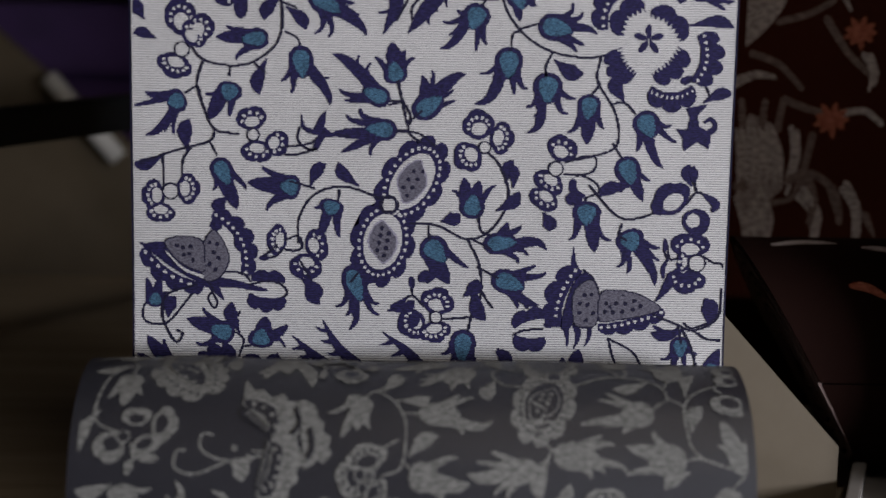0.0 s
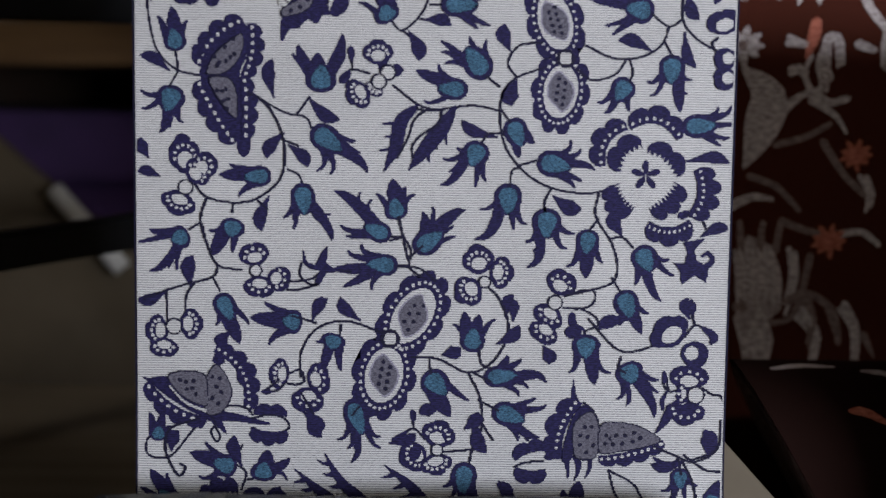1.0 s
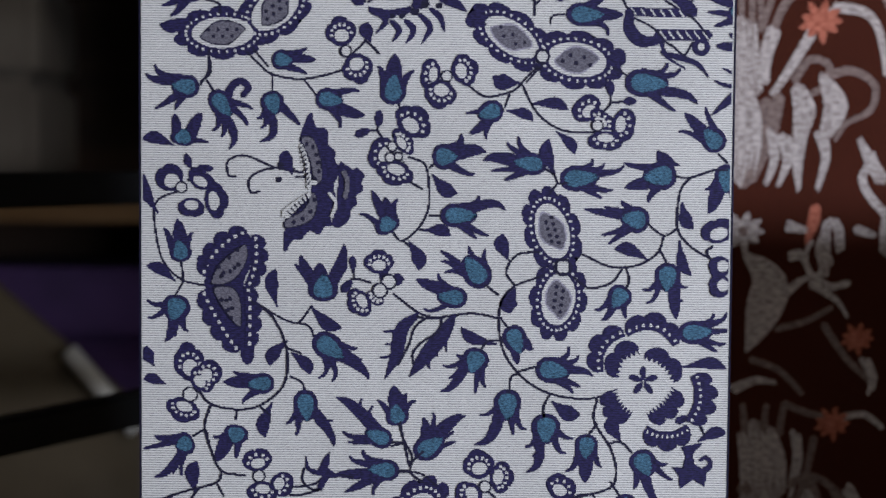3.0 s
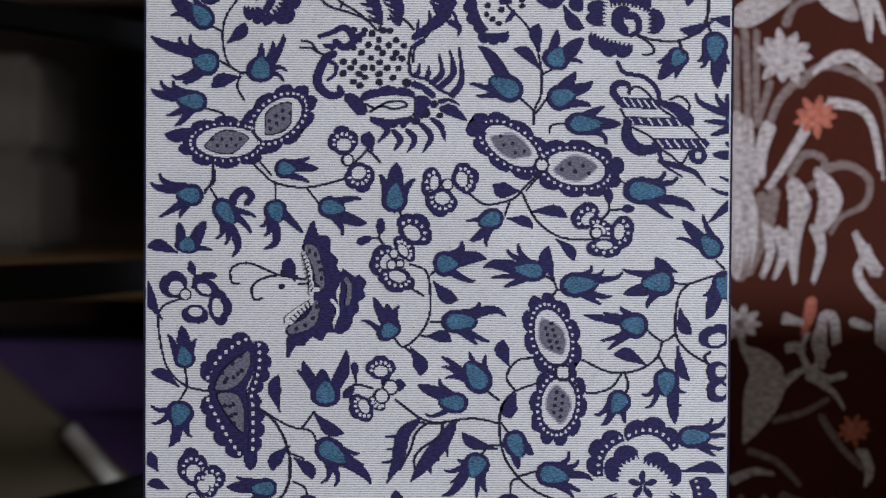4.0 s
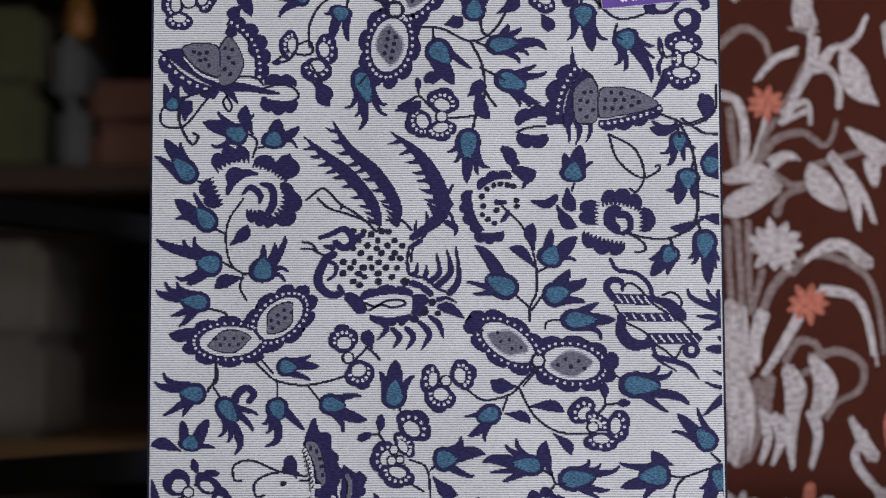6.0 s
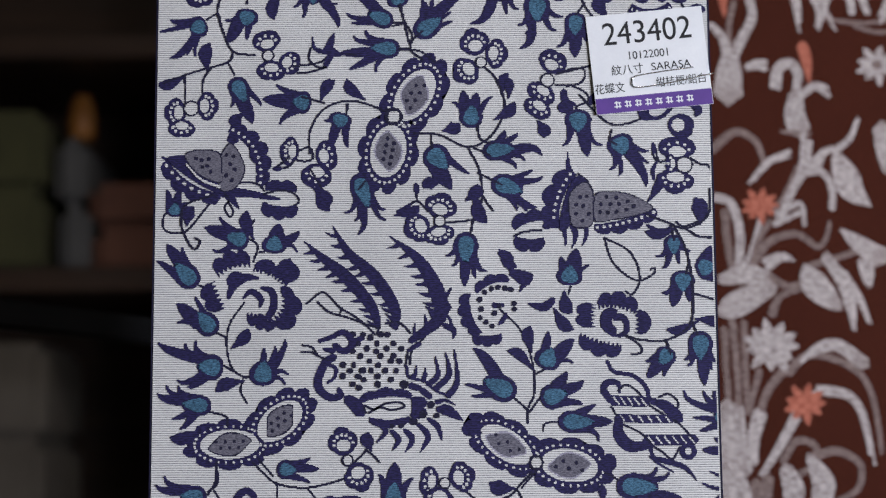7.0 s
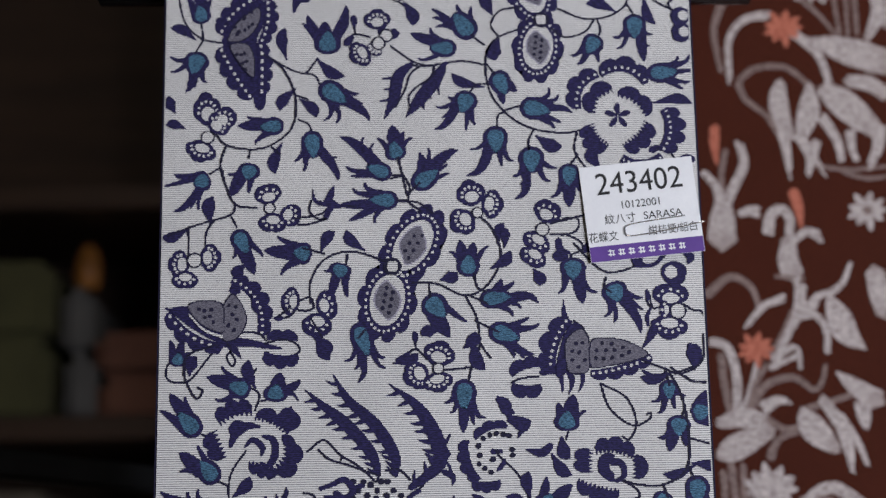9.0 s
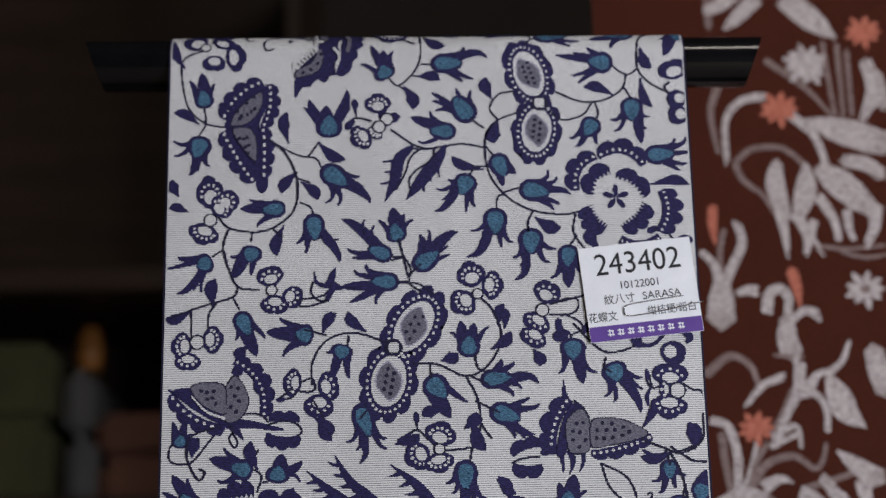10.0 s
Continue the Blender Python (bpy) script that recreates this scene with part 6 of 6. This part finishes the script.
def spiral_end(x, cy, cz, r0, r1, turns, thick, width=0.0012):
    """The wound edge of a roll: a thin spiral of cloth."""
    bm = bmesh.new()
    n = turns * 28
    rows = []
    for i in range(n + 1):
        t = i / n
        a, r = 2 * math.pi * turns * t, r0 + (r1 - r0) * t
        k = 0.0012 * math.sin(2.3 * a) * t
        e = Vector((0, -math.cos(a), math.sin(a)))
        rows.append([bm.verts.new(Vector((x + dx + k, cy, cz)) + e * (r + dr)) for dx, dr in ((-width, 0), (-width, thick), (width, thick), (width, 0))])
    for a, b in zip(rows, rows[1:]):
        for j in range(4):
            bm.faces.new((a[j], a[(j + 1) % 4], b[(j + 1) % 4], b[j])).smooth = False
    bmesh.ops.recalc_face_normals(bm, faces=bm.faces)
    return bm


brown_roll = thing("fabric_roll", "brown silk obi rolled up on the floor, shade put into its colour", "fabric roll")
part("cloth", sheet(rolled_brown, 0.0, 0.31, 0.0, 0.464, 10, 72, 0.004), DIM_BROWN, brown_roll)
bm = spiral_end(0.1915, 0.165, 0.0745, 0.012, 0.0705, 9, 0.0035)
for v in bm.verts:
    v.co.x += 0.55 * (0.149 - v.co.z)
part("wound_edge", bm, DUSK, brown_roll, "pale wound cloth edge")
for j, (a, b, c, d) in enumerate(((0.02, 0.10, 0.06, 0.104), (0.075, 0.098, 0.10, 0.085), (0.10, 0.112, 0.13, 0.09), (0.05, 0.06, 0.07, 0.05), (0.09, 0.055, 0.11, 0.06), (0.12, 0.03, 0.10, 0.04), (0.16, 0.1, 0.18, 0.06))):
    m = Motif()
    m.stroke(CORAL if j == 3 else ASH, [(1000 * a - 155, 1000 * b), (500 * (a + c) - 155, 500 * (b + d) + 4), (1000 * c - 155, 1000 * d)], 3, 2, belly=5)
    weave("silver_frond", m, brown_roll, lambda u, v, h: rolled_brown(u + 0.155, v, h), 0, 0.154, 0.0, 0.3, [0.004 * q for q in range(40)], 0.0003)

for s in (-1, 1):
    part("wound_edge", spiral_end(s * (WIDE / 2 + 0.0022) - 0.0077, ROLL_Y, ROLL_Z, 0.010, 0.0568, 10, 0.0026), CLOTH, roll, "white wound cloth edge")

# ---- the price label and its clip ----
LABEL = Matrix.Translation((0.1213, -0.0016, 0.6700)) @ Matrix.Rotation(radians(-5.3), 4, "Y") @ Matrix.Rotation(radians(-1.2), 4, "X")
label = thing("label", "white card label with black print and a purple band", "label")
label.matrix_world = LABEL


def card(name, x0, z0, x1, z1, y, mat, parent, t=0.0003, text=""):
    return part(name, boxed(x0, y - t, z0, x1, y, z1), mat, parent, text)


card("card", -0.0328, -0.0278, 0.0328, 0.0290, 0.0, PAPER, label)
card("band", -0.0326, -0.0277, 0.0326, -0.0188, -0.0003, PURPLE, label, 0.00008, "purple printed band")


def words(text, x, z, high, wide=1.0, mat=PRINT):
    c = bpy.data.curves.new("print", "FONT")
    c.body, c.size, c.align_x, c.extrude = text, high, "CENTER", 0.00002
    ob = bpy.data.objects.new("print", c)
    scene.collection.objects.link(ob)
    bpy.context.view_layer.update()
    me = bpy.data.meshes.new_from_object(ob.evaluated_get(bpy.context.evaluated_depsgraph_get()))
    bpy.data.objects.remove(ob)
    for v in me.vertices:
        v.co = Vector((x + v.co.x * wide, -0.00042 - v.co.z, z + v.co.y))
    me.materials.clear()
    me.materials.append(mat)
    o = new("print", me)
    o.parent = label
    return o


words("243402", 0.0006, 0.0114, 0.0186, 0.91)
words("10122001", 0.0, 0.0022, 0.0064, 0.95)
words("紋八寸", -0.0128, -0.0058, 0.0064, 0.95)
words("SARASA", 0.0118, -0.0055, 0.0064, 1.0)
words("花蝶文", -0.0238, -0.0158, 0.0064, 0.9)
words("紺桔梗/鉛白", 0.0165, -0.0148, 0.0062, 0.88)
for i in range(8):
    x = -0.0205 + 0.0058 * i
    for j, (dx, dz, w, h) in enumerate(((0, 0.0012, 0.0036, 0.0007), (0, -0.0010, 0.0040, 0.0007), (-0.0006, 0, 0.0008, 0.0040), (0.0010, -0.0004, 0.0007, 0.0030))):
        card("bar", x + dx - w / 2, -0.0232 + dz - h / 2, x + dx + w / 2, -0.0232 + dz + h / 2, -0.00039 - 0.00004 * j, PAPER, label, 0.00004)


def wire(pts, r, n=8, per=10):
    bm = bmesh.new()
    s = spline(pts, per)
    rings = []
    for i, q in enumerate(s):
        d = (s[min(i + 1, len(s) - 1)] - s[max(i - 1, 0)]).normalized()
        a = d.cross(Vector((0, 1, 0))).normalized()
        b = d.cross(a)
        rings.append([bm.verts.new(q + (a * math.cos(2 * math.pi * k / n) + b * math.sin(2 * math.pi * k / n)) * r) for k in range(n)])
    for p, q in zip(rings, rings[1:]):
        for k in range(n):
            bm.faces.new((p[k], p[(k + 1) % n], q[(k + 1) % n], q[k])).smooth = True
    bm.faces.new(rings[0]), bm.faces.new(rings[-1])
    bmesh.ops.recalc_face_normals(bm, faces=bm.faces)
    return bm


clip = part("paper_clip", wire([(0.0240, -0.0009, -0.0060), (0.006, -0.0010, -0.0068), (-0.0085, -0.0010, -0.0080), (-0.0112, -0.0010, -0.0110), (-0.0085, -0.0010, -0.0145),
                                (0.010, -0.0010, -0.0136), (0.030, -0.0009, -0.0112), (0.0345, -0.0002, -0.0105), (0.0352, 0.0012, -0.0098)], 0.00042), STEEL)
tagged(clip, "bright bent steel wire paper clip holding the label", "paper clip")
clip.matrix_world = LABEL

# ---- the shelf rack behind, and what lies on it ----
rack = thing("display_rack", "black iron display rack with plain horizontal rails", "rack")
RAILS = ((0.197, 0.0135), (0.369, 0.0125), (0.556, 0.0105))
for z, r in RAILS:
    part("rail", boxed(-0.28, -r * 0.7, z - r, 0.55, r * 0.7, z + r, 0.003, Matrix.Translation((-0.311, 0.27, 0)) @ Matrix.Rotation(radians(62.6), 4, "Z")), IRON, rack)
for x in (-0.28, 0.54):
    part("post", boxed(x - 0.012, -0.012, 0, x + 0.012, 0.012, 0.62, 0.003, Matrix.Translation((-0.311, 0.27, 0)) @ Matrix.Rotation(radians(62.6), 4, "Z")), IRON, rack)

LIME = mixed("olive green cloth", (0.046, 0.044, 0.016), (0.078, 0.074, 0.028), 12, rough=0.9, fine=0.4)
GREIGE = mixed("grey beige cloth", (0.11, 0.09, 0.07), (0.17, 0.145, 0.115), 12, rough=0.9, fine=0.4)
SLATE = mixed("cool grey cloth", (0.075, 0.072, 0.07), (0.12, 0.115, 0.11), 12, rough=0.9, fine=0.4)
AMBER = mixed("amber lacquer", (0.30, 0.11, 0.02), (0.42, 0.17, 0.035), 12, rough=0.5)
RUST = mixed("red brown cloth", (0.11, 0.045, 0.03), (0.18, 0.075, 0.045), 12, rough=0.9, fine=0.4)
VIOLET = mixed("violet cloth", (0.035, 0.016, 0.065), (0.07, 0.03, 0.12), 9, rough=0.85, fine=0.4)
OAK = mixed("honey brown board", (0.13, 0.065, 0.022), (0.22, 0.12, 0.045), 6, rough=0.5, fine=0.3, stretch=(1, 9, 9))
PALE = mixed("white painted wood", (0.55, 0.53, 0.48), (0.68, 0.66, 0.60), 9, rough=0.5)


def folded(name, x0, y0, z0, x1, y1, z1, n, mat, text, category):
    """A pile of folded cloth: rounded slabs, each a little off the one below."""
    ob = thing(name, text, category)
    for i in range(n):
        a, b = z0 + (z1 - z0) * i / n, z0 + (z1 - z0) * (i + 1) / n
        d = 0.004 * math.sin(2.7 * i + x0 * 9)
        part("fold", boxed(x0 + d, y0 - d, a, x1 + d, y1, b - 0.0006, min(0.012, (b - a) * 0.42)), mat, ob)
    return ob


cab = thing("shelf_unit", "dark timber shelf unit with honey brown boards", "shelf")
for z, h, mat in ((0.06, 0.024, TIMBER), (0.317, 0.048, OAK), (0.655, 0.028, TIMBER), (0.935, 0.028, TIMBER)):
    part("board", boxed(-0.92, 1.02, z, -0.17, 1.36, z + h, 0.003), mat, cab)
part("back", boxed(-0.92, 1.36, 0.0, -0.17, 1.38, 1.5), TIMBER, cab)
for x in (-0.93, -0.17):
    part("side", boxed(x - 0.02, 1.02, 0.0, x, 1.38, 1.5, 0.002), TIMBER, cab)
folded("folded_fabric", -0.675, 1.07, 0.683, -0.482, 1.30, 0.885, 2, LIME, "olive green cloth bundle on a dark shelf", "fabric")
folded("folded_fabric", -0.468, 1.09, 0.683, -0.431, 1.30, 0.855, 2, SLATE, "cool grey cloth bundle standing on a shelf", "fabric")
folded("folded_fabric", -0.427, 1.10, 0.683, -0.235, 1.30, 0.80, 2, RUST, "red brown folded cloth on a shelf", "fabric")
folded("folded_fabric", -0.675, 1.07, 0.365, -0.473, 1.30, 0.60, 2, GREIGE, "grey beige cloth bundle on a honey brown board", "fabric")
folded("folded_fabric", -0.595, 1.06, 0.084, -0.235, 1.30, 0.262, 2, VIOLET, "violet folded cloth on a low shelf", "fabric")
jar = thing("jar", "small amber lacquer jar on grey folded cloth", "jar")
bm = bmesh.new()
ring = None
for r, z in ((0.010, 0.8555), (0.016, 0.860), (0.018, 0.880), (0.016, 0.900), (0.011, 0.908), (0.011, 0.913)):
    cur = [bm.verts.new((-0.447 + r * math.cos(2 * math.pi * k / 18), 1.13 + r * math.sin(2 * math.pi * k / 18), z)) for k in range(18)]
    if ring:
        for k in range(18):
            bm.faces.new((ring[k], ring[(k + 1) % 18], cur[(k + 1) % 18], cur[k])).smooth = True
    else:
        bm.faces.new(cur)
    ring = cur
bm.faces.new(ring)
bmesh.ops.recalc_face_normals(bm, faces=bm.faces)
part("body", bm, AMBER, jar)

# a beige board leaning against the shelf, with a white batten along its sloping edge
BOARD = mixed("beige board", (0.085, 0.063, 0.036), (0.125, 0.095, 0.058), 4, rough=0.6, fine=0.2)
# lighter than BOARD, to carry the brightness of lit floor between the rolls
BEIGE = mixed("beige of lit floor", (0.125, 0.098, 0.062), (0.18, 0.145, 0.098), 4, rough=0.6, fine=0.2)
bm = bmesh.new()
front = [bm.verts.new(c) for c in ((-0.86, 0.78, 0.0), (-0.27, 0.78, 0.0), (-0.27, 0.78, 0.115), (-0.464, 0.80, 0.275), (-0.855, 0.83, 0.575))]
f = bm.faces.new(front)
bm.normal_update()
r = bmesh.ops.extrude_face_region(bm, geom=[f])
for v in [g for g in r["geom"] if isinstance(g, bmesh.types.BMVert)]:
    v.co.y += 0.018
bmesh.ops.recalc_face_normals(bm, faces=bm.faces)
tagged(part("leaning_board", bm, BOARD), "plain beige board with a sloping top edge leaning back", "board")
stick = part("wooden_batten", rod((-0.369, 0.778, 0.198), (-0.300, 0.772, 0.120), 0.0095, 16), PALE)
tagged(stick, "short white painted round batten on the board", "batten")

# a low beige panel added between the two rolls in place of lit floor
bm = bmesh.new()
f = bm.faces.new([bm.verts.new(c) for c in ((0.07, 0.080, 0.0), (0.242, 0.080, 0.0), (0.242, 0.080, 0.039), (0.171, 0.080, 0.117), (0.159, 0.080, 0.121), (0.07, 0.080, 0.121))])
bm.normal_update()
r = bmesh.ops.extrude_face_region(bm, geom=[f])
for v in [g for g in r["geom"] if isinstance(g, bmesh.types.BMVert)]:
    v.co.y += 0.005
bmesh.ops.recalc_face_normals(bm, faces=bm.faces)
tagged(part("lit_floor_panel", bm, BEIGE), "added beige panel with a slanting edge in place of lit floor between fabric rolls", "board")

CARD = mixed("pale grey card", (0.30, 0.28, 0.26), (0.40, 0.375, 0.35), 8, rough=0.6, fine=0.1)
carton = thing("tray", "shallow pale grey card tray lying on the floor", "tray")
M = Matrix.Translation((0.264, 0.125, 0)) @ Matrix.Rotation(radians(-18), 4, "Z")
part("base", boxed(0.0, -0.20, 0.0, 0.032, 0.02, 0.008, 0.001, M), CARD, carton)
part("rim", boxed(0.0, -0.20, 0.0082, 0.008, 0.02, 0.020, 0.001, M), CARD, carton)
part("rim", boxed(0.0082, 0.012, 0.0082, 0.032, 0.02, 0.020, 0.001, M), CARD, carton)
